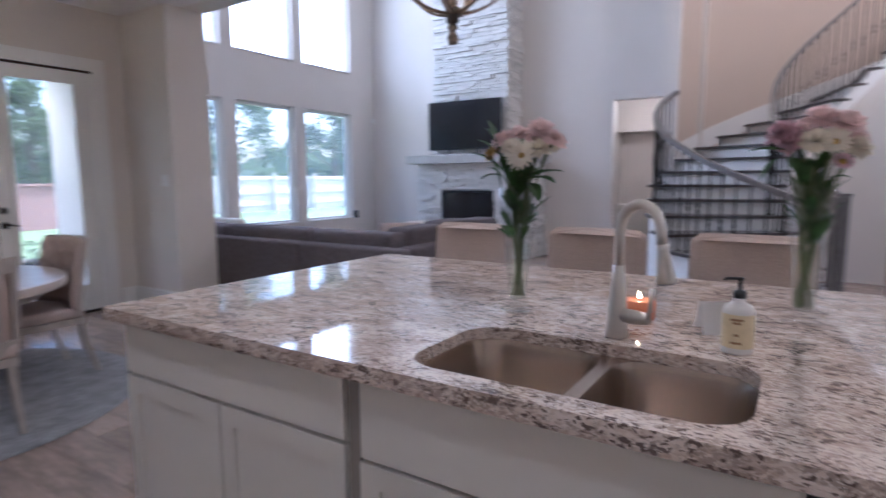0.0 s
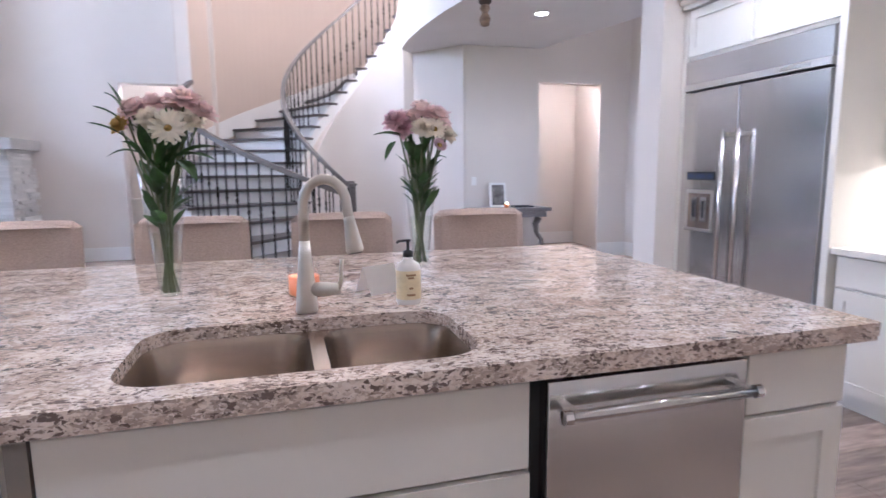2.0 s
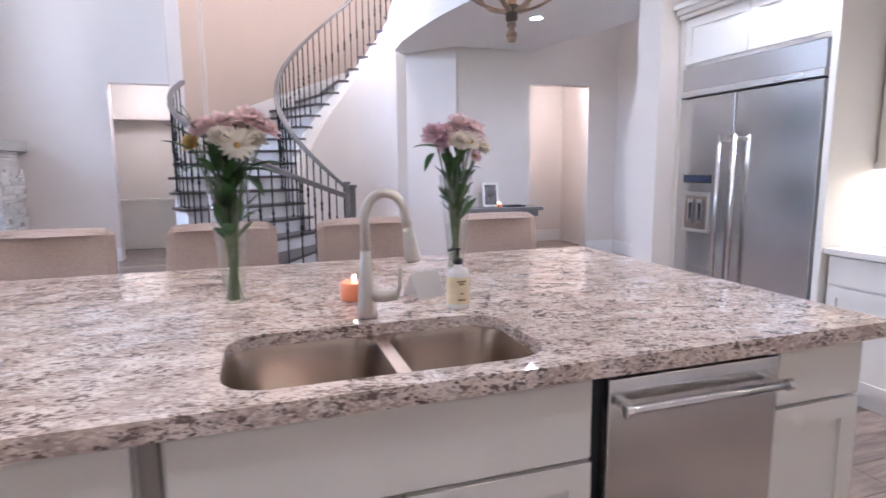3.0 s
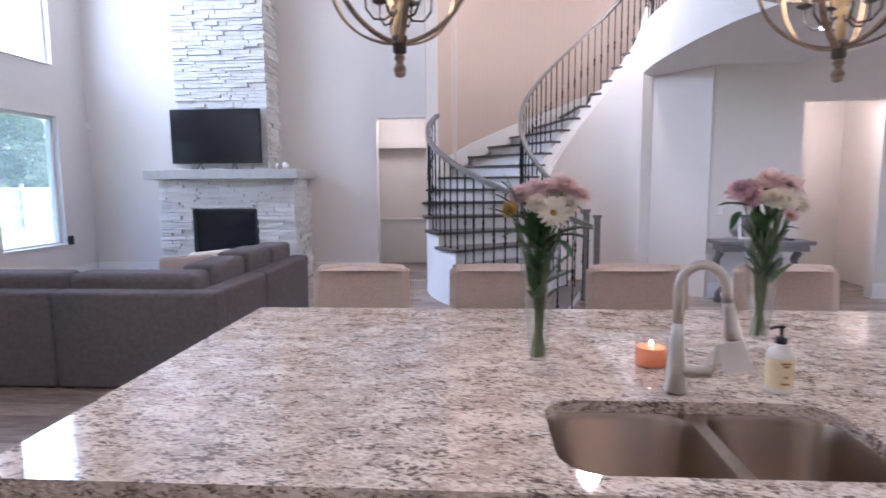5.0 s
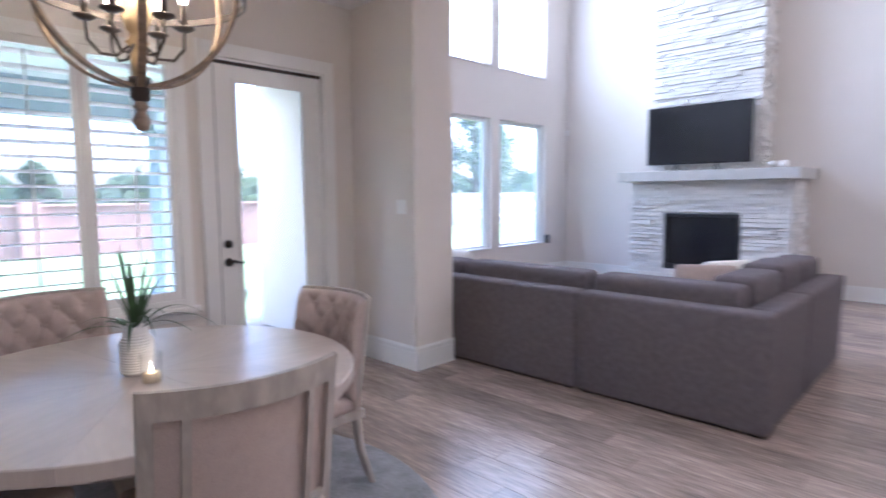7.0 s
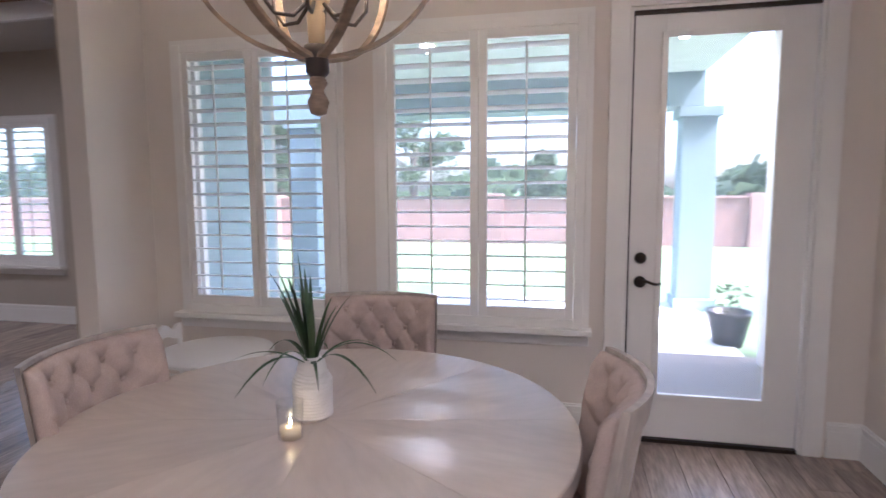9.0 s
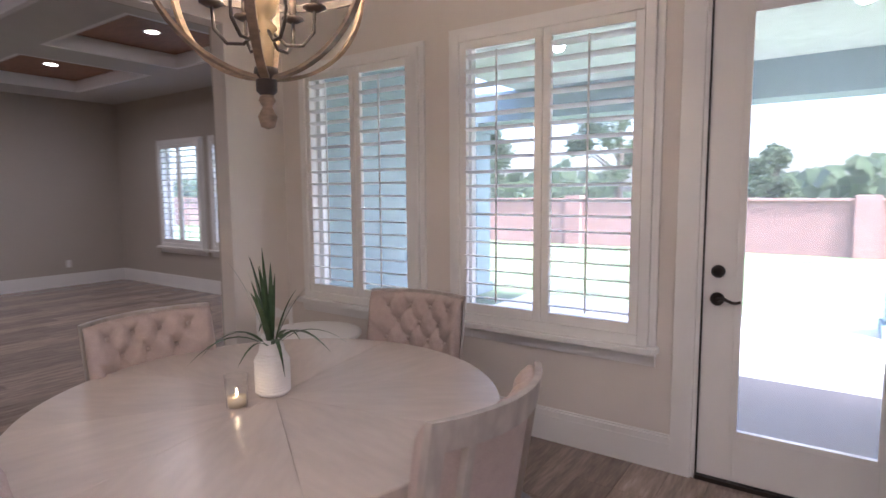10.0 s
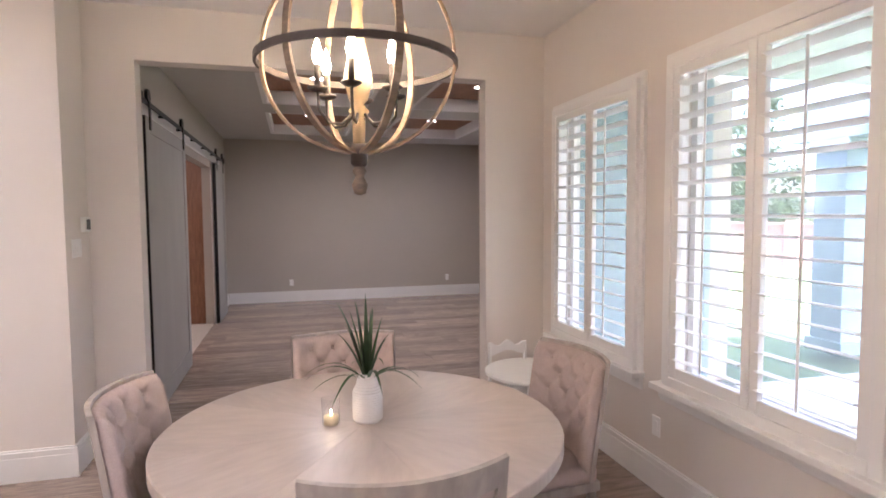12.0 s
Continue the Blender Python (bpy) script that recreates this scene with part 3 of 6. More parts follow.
part("casing", boxes((XN + 0.0005, DOOR[0] - 0.1, 0, XN + 0.022, DOOR[0] + 0.004, DOOR[3] + 0.1), (XN + 0.0005, DOOR[1] - 0.004, 0, XN + 0.022, DOOR[1] + 0.1, DOOR[3] + 0.1), (XN + 0.0005, DOOR[0] + 0.004, DOOR[3] - 0.004, XN + 0.022, DOOR[1] - 0.004, DOOR[3] + 0.1), bevel=0.005), WHITE, d)
part("threshold", boxes((XN - 0.18, DOOR[0] + 0.022, 0, XN + 0.01, DOOR[1] - 0.022, 0.022)), BRONZE, d, "dark metal threshold")
part("weatherstrip", boxes((XN - 0.012, DOOR[0] + 0.0225, 0.025, XN - 0.004, DOOR[0] + 0.031, zt)), BLACK, d, "dark weather strip")
part("top_seal", boxes((XN - 0.0145, DOOR[0] + 0.023, zt - 0.016, XN + 0.003, DOOR[1] - 0.023, zt + 0.0075), bevel=0.002), BRONZE, d, "dark bronze seal over the door")
turn = Matrix.Rotation(radians(90), 4, "Y")
hy = y0 + 0.065
part("deadbolt", lathe([(0, 0), (0.032, 0), (0.032, 0.012), (0.022, 0.02), (0.02, 0.03), (0, 0.032)], 24, m=Matrix.Translation((x1, hy, 1.084)) @ turn), BRONZE, d, "dark bronze deadbolt", True)
h = part("door_handle", lathe([(0, 0), (0.033, 0), (0.033, 0.01), (0.016, 0.018), (0.013, 0.05), (0, 0.052)], 24, m=Matrix.Translation((x1, hy, 0.946)) @ turn), BRONZE, d, "dark bronze door handle", True)
part("lever", tube([(x1 + 0.045, hy + 0.11 * k / 8, 0.946 + 0.008 * math.sin(k * 0.8)) for k in range(9)], [0.011, 0.011, 0.01, 0.009, 0.008, 0.008, 0.007, 0.007, 0.006], 8), BRONZE, h)
# barn doors
for a, b in ((-3.0, -1.35), (-6.44, -5.45)):
    bd = thing("barn_door", "grey painted sliding barn door on a black rail", "door", group="barn doors")
    xf, zd = -3.04, 2.40
    part("door_slab", boxes((xf, a, 0.02, xf + 0.04, b, zd), bevel=0.004), BARNDOOR, bd)
    part("rail", boxes((xf - 0.008, a, 0.02, xf, a + 0.12, zd), (xf - 0.008, b - 0.12, 0.02, xf, b, zd), (xf - 0.008, a + 0.12, zd - 0.12, xf, b - 0.12, zd), (xf - 0.008, a + 0.12, 0.02, xf, b - 0.12, 0.2)), BARNDOOR, bd)
    part("edge_strip", boxes((xf - 0.004, b - 0.0005, 0.02, xf + 0.044, b + 0.006, zd)), IRON, bd, "dark door edge")
    for y in (a + 0.12, b - 0.12):
        hg = part("hanger", boxes((xf - 0.018, y - 0.025, zd - 0.1, xf - 0.008, y + 0.025, zd + 0.13), bevel=0.003), IRON, bd, "black strap hanger")
        part("wheel", lathe([(0, -0.012), (0.055, -0.012), (0.055, 0.012), (0, 0.012)], 20, m=Matrix.Translation((xf - 0.0, y, zd + 0.165)) @ turn), IRON, hg)
rl = thing("barn_door_track", "black iron barn door track on a grey board", "door track")
part("track", boxes((-3.045, -6.5, 2.49, -3.035, -1.2, 2.53)), IRON, rl)
part("board", boxes((-2.98, -6.5, 2.43, -2.9605, -1.2, 2.58)), WHITE, rl)
for k in range(7):
    y = -1.3 - k * 0.82
    part("bolt", tube([(-2.98, y, 2.51), (-3.046, y, 2.51)], 0.012), IRON, rl)
for y in (-1.23, -6.47):
    part("stop", boxes((-3.06, y - 0.02, 2.47, -3.03, y + 0.02, 2.56), bevel=0.004), IRON, rl)
for y in (-5.58, -2.75):
    tagged(part("trim", boxes((-2.98, y, 0, -2.9605, y + 0.08, 2.41)), WHITE), "white painted door trim", "trim", kind="structure")
# outdoors
G = slab("ground", -400, -400, 300, 300, -0.3, -0.14, GRASS, "wide green lawn", "lawn")
patio = slab("patio", -10.6, -0.86, -6.36, 3.5, -0.14, -0.05, CONCRETE, "patio paved with large pale stone flags", "patio")
FLAG = material("pale_flagstone", (0.78, 0.75, 0.71), 0.75, vary=0.12, scale=3, bump=0.1, bscale=25, rand=0.1, grain=0.2, gscale=18)
flag_mesh = bpy.data.meshes.new("flagstone")
bm = boxes((0.004, 0.004, -0.0195, 0.6017, 0.6189, 0.02), bevel=0.004, seg=1)
bm.to_mesh(flag_mesh)
bm.free()
flag_mesh.materials.append(FLAG)
for i in range(7):
    for j in range(7):
        ob = new("flagstone", flag_mesh)
        ob.parent = patio
        ob.matrix_basis = Matrix.Translation((-10.6 + 0.6057 * i, -0.86 + 0.6229 * j, -0.03))
# the ceiling's green tint is light bounced off the lawn, put into its colour
slab("patio_ceiling", -10.6, -0.86, -6.36, 3.5, 2.85, 3.1, material("patio_ceiling_lawn_bounce", (0.55, 0.6, 0.55), 0.8), "pale patio ceiling with the lawn's green bounce in its colour", "ceiling")
slab("patio_beam", -10.6, -2.2, -10.1, 3.5, 2.45, 2.85, STUCCO, "grey-blue beam at the patio edge", "beam")
for y in (3.47, -1.7):
    c = thing("patio_column", "square grey-blue patio column", "column", pose(-10.35, y, 0), "patio columns")
    part("shaft", boxes((-0.2, -0.2, -0.03, 0.2, 0.2, 2.45), bevel=0.01), STUCCO, c)
    part("base", boxes((-0.24, -0.24, -0.03, 0.24, 0.24, 0.12), bevel=0.01), STUCCO, c)
    part("capital", boxes((-0.25, -0.25, 2.33, 0.25, 0.25, 2.449), bevel=0.01), STUCCO, c)
slab("wall_outside_south", -7.82, -1.02, XN - 0.21, -0.86, -0.14, 2.84, STUCCO, "grey-blue outside wall", "wall")
pot = thing("flower_pot", "dark pot with a small flowering plant on the patio", "plant pot", pose(-8.57, 3.46, -0.03))
part("pot", lathe([(0, 0), (0.13, 0), (0.2, 0.3), (0.21, 0.34), (0.18, 0.33), (0.12, 0.05), (0, 0.05)], 20), BRONZE, pot, smooth=True)
bm = bmesh.new()
rng = random.Random(5)
for k in range(60):
    a, r, z = rng.uniform(0, 6.28), rng.uniform(0, 0.17), rng.uniform(0.3, 0.6)
    p = Vector((r * math.cos(a), r * math.sin(a), z))
    s = [p + Vector((rng.uniform(-1, 1), rng.uniform(-1, 1), rng.uniform(-0.6, 0.6))) * 0.05 for _ in range(3)]
    bm.faces.new([bm.verts.new(v) for v in s])
part("foliage", bm, LEAF, pot)
# brick garden wall with piers
fence = thing("garden_wall", "long red brick garden wall with piers", "wall", kind="structure")
part("brick_wall", boxes((-19.75, -30, -0.14, -19.55, 12, 1.2)), BRICK, fence)
part("coping", boxes((-19.8, -30, 1.2, -19.5, 12, 1.26)), BRICK, fence)
for k in range(12):
    y = -29 + k * 3.6
    part("pier", boxes((-19.85, y - 0.25, -0.14, -19.45, y + 0.25, 1.34), bevel=0.01), BRICK, fence)
PALEWOOD = material("weathered_fence_wood", (0.62, 0.56, 0.50), 0.9, vary=0.1, scale=6, stretch=(1, 1, 0.3), bump=0.1)
wf = thing("wooden_fence", "pale weathered wooden garden fence with posts", "fence")
part("boards", boxes((-19.6, 12, 0.0, -19.56, 45, 1.5)), PALEWOOD, wf)
for z in (0.25, 0.75, 1.35):
    part("fence_rail", boxes((-19.56, 12, z, -19.52, 45, z + 0.1)), PALEWOOD, wf)
for k in range(14):
    part("post", boxes((-19.52, 12.2 + k * 2.4, -0.14, -19.42, 12.3 + k * 2.4, 1.65)), PALEWOOD, wf)


def tree(x, y, h, seed, w=1.0):
    t = thing("tree", "tall leafy green tree behind the garden wall", "tree", pose(x, y, -0.14), "garden trees")
    rng = random.Random(seed)
    part("trunk", tube([(0, 0, 0), (0.1, 0.05, h * 0.3), (0, 0.1, h * 0.6), (0.1, 0, h * 0.9)], [0.22, 0.17, 0.1, 0.03], 8), material("bark", (0.12, 0.09, 0.07), 0.9), t)
    bm = bmesh.new()
    clumps = []
    for k in range(26):
        a, z = rng.uniform(0, 6.28), rng.uniform(0.22, 1.0)
        r = w * h * 0.32 * (1.05 - z) ** 0.6 * rng.uniform(0.4, 1.1)
        clumps.append((Vector((r * math.cos(a), r * math.sin(a), h * z)), h * 0.1 * rng.uniform(0.7, 1.5)))
    for c, _ in clumps[::3]:
        part("limb", tube([(0.05, 0.05, max(0.5, c.z - 1.2)), c], [0.07, 0.02], 5), bpy.data.materials["bark"], t)
    for c, r in clumps:
        for _ in range(230):
            d = Vector((rng.gauss(0, 1), rng.gauss(0, 1), rng.gauss(0, 0.8)))
            p = c + d.normalized() * r * rng.uniform(0.3, 1.05)
            u = Vector((rng.gauss(0, 1), rng.gauss(0, 1), rng.gauss(0, 1))).normalized()
            v = u.orthogonal().normalized()
            s = rng.uniform(0.06, 0.14)
            bm.faces.new([bm.verts.new(q) for q in (p - u * s, p + v * s * 0.5, p + u * s, p - v * s * 0.5)])
    part("crown", bm, LEAF, t)


for i, (x, y, h) in enumerate(((-24, -9.5, 4.2), (-25, -4.2, 5.3), (-24.5, 1.0, 2.9), (-27, 5, 2.6), (-25, 10, 5.2), (-24, 16, 6.5), (-26, 20, 8.0), (-23.5, 25, 7.5), (-27, 31, 7.0), (-22, -15, 6.0), (-25, -21, 6.5))):
    tree(x, y, h, i, 1.7 if i == 1 else 1.15)
far = bmesh.new()
rng = random.Random(9)
for k in range(2600):
    a = rng.uniform(math.pi * 0.55, math.pi * 1.4)
    r = rng.uniform(45, 60)
    p = Vector((r * math.cos(a), r * math.sin(a), rng.uniform(0, 4.2) * (0.6 + 0.4 * math.sin(a * 23) * math.sin(a * 7))))
    u = Vector((rng.gauss(0, 1), rng.gauss(0, 1), rng.gauss(0, 1))).normalized() * 0.9
    v = u.orthogonal()
    far.faces.new([far.verts.new(q) for q in (p - u, p + v * 0.7, p + u, p - v * 0.7)])
tagged(part("distant_trees", far, LEAF), "far line of green trees", "trees", kind="stuff")

# ---- kitchen ----
def granite():
    m = bpy.data.materials.new("granite")
    m.use_nodes = True
    n, l = m.node_tree.nodes, m.node_tree.links
    b = n["Principled BSDF"]
    b.inputs["Roughness"].default_value = 0.045
    b.inputs["Specular IOR Level"].default_value = 0.55
    tc = n.new("ShaderNodeTexCoord")
    mp = n.new("ShaderNodeMapping")
    mp.inputs["Scale"].default_value = (0.85, 1.4, 1.4)
    mp.inputs["Rotation"].default_value = (0, 0, 0.25)
    l.new(tc.outputs["Object"], mp.inputs["Vector"])

    def mix(a, b_, f, kind="MIX"):
        x = n.new("ShaderNodeMix")
        x.data_type, x.blend_type = "RGBA", kind
        if isinstance(f, float):
            x.inputs["Factor"].default_value = f
        else:
            l.new(f, x.inputs["Factor"])
        l.new(a, x.inputs["A"])
        if isinstance(b_, tuple):
            x.inputs["B"].default_value = (*b_, 1)
        else:
            l.new(b_, x.inputs["B"])
        return x.outputs["Result"]

    # crystals: cells a few millimetres wide, darker where a slow clouding gathers them
    warp = n.new("ShaderNodeTexNoise")
    warp.inputs["Scale"].default_value, warp.inputs["Detail"].default_value = 60, 3
    l.new(mp.outputs["Vector"], warp.inputs["Vector"])
    shift = n.new("ShaderNodeVectorMath")
    shift.operation = "MULTIPLY_ADD"
    l.new(warp.outputs["Color"], shift.inputs[0])
    shift.inputs[1].default_value = (0.016, 0.016, 0.016)
    l.new(mp.outputs["Vector"], shift.inputs[2])

    def crystals(scale):
        v = n.new("ShaderNodeTexVoronoi")
        v.inputs["Scale"].default_value = scale
        l.new(shift.outputs["Vector"], v.inputs["Vector"])
        sp = n.new("ShaderNodeSeparateColor")
        l.new(v.outputs["Color"], sp.inputs["Color"])
        return sp.outputs["Red"]

    def clouded(scale, grain, gain, stops, dist):
        t = n.new("ShaderNodeTexNoise")
        t.inputs["Scale"].default_value, t.inputs["Detail"].default_value = scale, 6
        t.inputs["Roughness"].default_value, t.inputs["Distortion"].default_value = 0.64, dist
        l.new(mp.outputs["Vector"], t.inputs["Vector"])
        ma = n.new("ShaderNodeMath")
        ma.operation = "MULTIPLY_ADD"
        l.new(crystals(grain), ma.inputs[0])
        ma.inputs[1].default_value = gain
        l.new(t.outputs["Fac"], ma.inputs[2])
        r = n.new("ShaderNodeValToRGB")
        while len(r.color_ramp.elements) < len(stops):
            r.color_ramp.elements.new(0.5)
        for e, (p, c) in zip(r.color_ramp.elements, stops):
            e.position, e.color = p, (*c, 1)
        l.new(ma.outputs[0], r.inputs["Fac"])
        return r.outputs["Color"]

    base = clouded(7, 95, 0.30, [(0.46, (0.76, 0.66, 0.59)), (0.64, (0.67, 0.555, 0.475)), (0.76, (0.54, 0.42, 0.345)), (0.86, (0.42, 0.315, 0.26))], 0.6)
    grey = clouded(9, 150, 0.36, [(0.72, (0, 0, 0)), (0.79, (1, 1, 1))], 0.9)
    dark = clouded(14, 120, 0.34, [(0.765, (0, 0, 0)), (0.82, (1, 1, 1))], 1.1)
    c = mix(base, (0.40, 0.315, 0.265), grey)
    c = mix(c, (0.14, 0.10, 0.085), dark)
    l.new(c, b.inputs["Base Color"])
    return m


GRANITE = granite()


def rounded(x0, y0, x1, y1, r, n=7):
    out = []
    for cx, cy, a in ((x1 - r, y1 - r, 0), (x0 + r, y1 - r, 90), (x0 + r, y0 + r, 180), (x1 - r, y0 + r, 270)):
        out += [(cx + r * math.cos(radians(a + 90 * k / n)), cy + r * math.sin(radians(a + 90 * k / n))) for k in range(n + 1)]
    return out


def plate(outer, holes, z0, z1):
    """A flat plate with holes through it."""
    bm = bmesh.new()
    loops = []
    for z in (z0, z1):
        row = []
        for loop in [outer] + holes:
            v = [bm.verts.new((x, y, z)) for x, y in loop]
            e = [bm.edges.new((v[k], v[(k + 1) % len(v)])) for k in range(len(v))]
            row.append((v, e))
        bmesh.ops.triangle_fill(bm, use_beauty=True, edges=[e for _, es in row for e in es])
        loops.append(row)
    for (a, _), (b, _) in zip(*loops):
        for k in range(len(a)):
            bm.faces.new((a[k], a[(k + 1) % len(a)], b[(k + 1) % len(b)], b[k]))
    bmesh.ops.recalc_face_normals(bm, faces=bm.faces[:])
    return bm


hole = rounded(-0.79, 1.205, -0.04, 1.61, 0.10)
top = thing("island_countertop", "speckled pink, white and brown polished granite island countertop", "countertop")
part("slab", plate(rounded(-2.03, 1.132, 0.985, 2.75, 0.015, 3), [hole], 0.886, 0.92), GRANITE, top)
part("edge", plate(rounded(-2.027, 1.135, 0.982, 2.747, 0.015, 3), [rounded(-1.98, 1.18, 0.93, 2.70, 0.015, 3)], 0.874, 0.8858), GRANITE, top)
sink = thing("kitchen_sink", "brushed steel double bowl sink under the granite", "sink")
bowls = [(-0.795, 1.195, -0.405, 1.615), (-0.37, 1.195, -0.035, 1.615)]
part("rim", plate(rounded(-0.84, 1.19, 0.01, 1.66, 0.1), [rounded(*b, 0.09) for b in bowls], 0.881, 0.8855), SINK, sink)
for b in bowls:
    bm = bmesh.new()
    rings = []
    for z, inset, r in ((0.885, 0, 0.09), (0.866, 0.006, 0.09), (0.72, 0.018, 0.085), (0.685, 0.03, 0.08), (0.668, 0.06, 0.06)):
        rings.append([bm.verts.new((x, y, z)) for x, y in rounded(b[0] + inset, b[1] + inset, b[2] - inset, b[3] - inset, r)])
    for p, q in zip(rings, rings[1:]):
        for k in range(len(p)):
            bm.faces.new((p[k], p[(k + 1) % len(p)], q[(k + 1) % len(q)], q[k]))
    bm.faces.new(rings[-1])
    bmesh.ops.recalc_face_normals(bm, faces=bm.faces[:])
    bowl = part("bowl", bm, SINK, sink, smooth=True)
    part("drain", lathe([(0, 0.672), (0.03, 0.672), (0.045, 0.675), (0.045, 0.669)], 24, m=Matrix.Translation(((b[0] + b[2]) / 2, 1.43, 0))), CHROME, bowl)
fc = thing("faucet", "brushed nickel gooseneck pull-down faucet", "faucet", pose(-0.402, 1.69, 0.92, 0, 0, -18))
part("base", lathe([(0, 0), (0.029, 0), (0.031, 0.006), (0.029, 0.03), (0.024, 0.09), (0.019, 0.14), (0.0145, 0.2), (0, 0.2)], 24), NICKEL, fc, smooth=True)
arcp = [(0, 0, 0.18), (0, 0, 0.29)] + [(0.06 - 0.06 * math.cos(t), 0, 0.295 + 0.072 * math.sin(t)) for t in (math.pi * k / 14 for k in range(15))]
part("neck", tube(arcp + [(0.124, 0, 0.262)], 0.014, 14), NICKEL, fc, smooth=True)
head_m = Matrix.Translation((0.140, 0, 0.168)) @ Matrix.Rotation(radians(-9), 4, "Y")
hd = part("spray_head", lathe([(0, 0), (0.021, 0), (0.0245, 0.006), (0.022, 0.03), (0.0155, 0.085), (0.0145, 0.1), (0, 0.1)], 20, m=head_m), NICKEL, fc, smooth=True)
part("nozzle", lathe([(0, -0.003), (0.019, -0.003), (0.019, 0.001), (0, 0.001)], 20, m=head_m), BLACK, hd)
part("valve", tube([(0.01, 0, 0.064), (0.05, 0, 0.064), (0.092, 0, 0.066)], [0.019, 0.02, 0.016], 16), NICKEL, fc, smooth=True)
part("lever", tube([(0.088, 0, 0.066), (0.098, 0, 0.09), (0.099, 0, 0.12), (0.102, 0, 0.148)], [0.008, 0.006, 0.005, 0.006], 10), NICKEL, fc, smooth=True)


def shaker_door(axis, at, u0, u1, z0, z1, parent, rail=0.06):
    """A shaker door: one moulded frame and its recessed panel. axis 'y' faces -y at y = at, axis 'x' faces -x at x = at."""
    frame_bm = plate([(u0, z0), (u1, z0), (u1, z1), (u0, z1)], [[(u0 + rail, z0 + rail), (u1 - rail, z0 + rail), (u1 - rail, z1 - rail), (u0 + rail, z1 - rail)]], at, at + 0.02)
    turn_m = Matrix(((1, 0, 0, 0), (0, 0, 1, 0), (0, 1, 0, 0), (0, 0, 0, 1))) if axis == "y" else Matrix(((0, 0, 1, 0), (1, 0, 0, 0), (0, 1, 0, 0), (0, 0, 0, 1)))
    bmesh.ops.transform(frame_bm, matrix=turn_m, verts=frame_bm.verts[:])
    bmesh.ops.recalc_face_normals(frame_bm, faces=frame_bm.faces[:])
    door = part("door", frame_bm, CABINET, parent)
    a, b, c, d = u0 + rail, u1 - rail, z0 + rail, z1 - rail
    part("panel", boxes((a, at + 0.009, c, b, at + 0.018, d) if axis == "y" else (at + 0.009, a, c, at + 0.018, b, d)), CABINET, door)
    return door


# dark tone paints the shade in the gap between two cabinets
FILLER = material("cabinet_gap_shade", (0.30, 0.27, 0.24), 0.6, vary=0.05)


def base_unit(x0, x1, doors, drawer_z=0.685, drawers=1, label="painted off-white island base cabinet with shaker doors"):
    u = thing("base_cabinet", label, "cabinet", group="island cabinets")
    if x0 < -0.5 < x1:
        part("body", boxes((x0, 1.192, 0.1, x1, 1.82, 0.62), (x0, 1.192, 0.62, x1, 1.197, 0.866)), CABINET, u)
    else:
        part("body", boxes((x0, 1.192, 0.1, x1, 1.82, 0.872)), CABINET, u)
    part("toe_kick", boxes((x0, 1.26, 0, x1, 1.8, 0.1)), CABINET, u)
    w = (x1 - x0) / drawers
    for k in range(drawers):
        bm = bmesh.new()
        box(bm, x0 + k * w + 0.008, 1.17, drawer_z + 0.006, x0 + (k + 1) * w - 0.008, 1.19, 0.858)
        bmesh.ops.bevel(bm, geom=bm.edges[:], offset=0.002, segments=1, affect="EDGES")
        part("drawer_front", bm, CABINET, u)
    w = (x1 - x0) / doors
    for k in range(doors):
        shaker_door("y", 1.17, x0 + k * w + 0.006, x0 + (k + 1) * w - 0.006, 0.11, drawer_z - 0.006, u)


base_unit(-1.965, -0.935, 2, drawers=1)
base_unit(-0.895, 0.045, 2, 0.655, label="painted off-white sink base cabinet with shaker doors")
base_unit(0.605, 0.93, 1, 0.70)
tagged(part("cabinet_filler", boxes((-0.933, 1.182, 0.1, -0.897, 1.8, 0.872)), FILLER), "narrow filler strip between island cabinets, shade put into its dark colour", "filler strip")
isl = thing("kitchen_island", "painted off-white island back panel under the granite overhang", "island")
part("panel", boxes((-1.975, 1.825, 0, 0.93, 2.36, 0.872)), CABINET, isl)
for x0 in (-1.9, -0.9, 0.1):
    part("inset_panel", boxes((x0, 2.361, 0.15, x0 + 0.8, 2.372, 0.8), bevel=0.004), CABINET, isl)
dw = thing("dishwasher", "stainless steel dishwasher with a round bar handle", "dishwasher")
part("tub", boxes((0.052, 1.20, 0.02, 0.6, 1.8, 0.868)), BLACK, dw)
part("door", boxes((0.072, 1.153, 0.1, 0.594, 1.198, 0.858), bevel=0.004), STEEL, dw)
part("toe_kick", boxes((0.06, 1.24, 0.0, 0.6, 1.27, 0.1)), BLACK, dw)
hb = part("handle", tube([(0.105, 1.113, 0.795), (0.575, 1.113, 0.795)], 0.0125, 16), STEEL, dw, "round brushed steel bar handle", True)
for x in (0.115, 0.565):
    part("mount", boxes((x - 0.012, 1.113, 0.785, x + 0.012, 1.154, 0.805), bevel=0.003), CHROME, hb)
for x, s in ((0.105, -1), (0.575, 1)):
    part("end_cap", tube([(x, 1.113, 0.795), (x + s * 0.018, 1.113, 0.795)], 0.0155, 16), CHROME, hb)


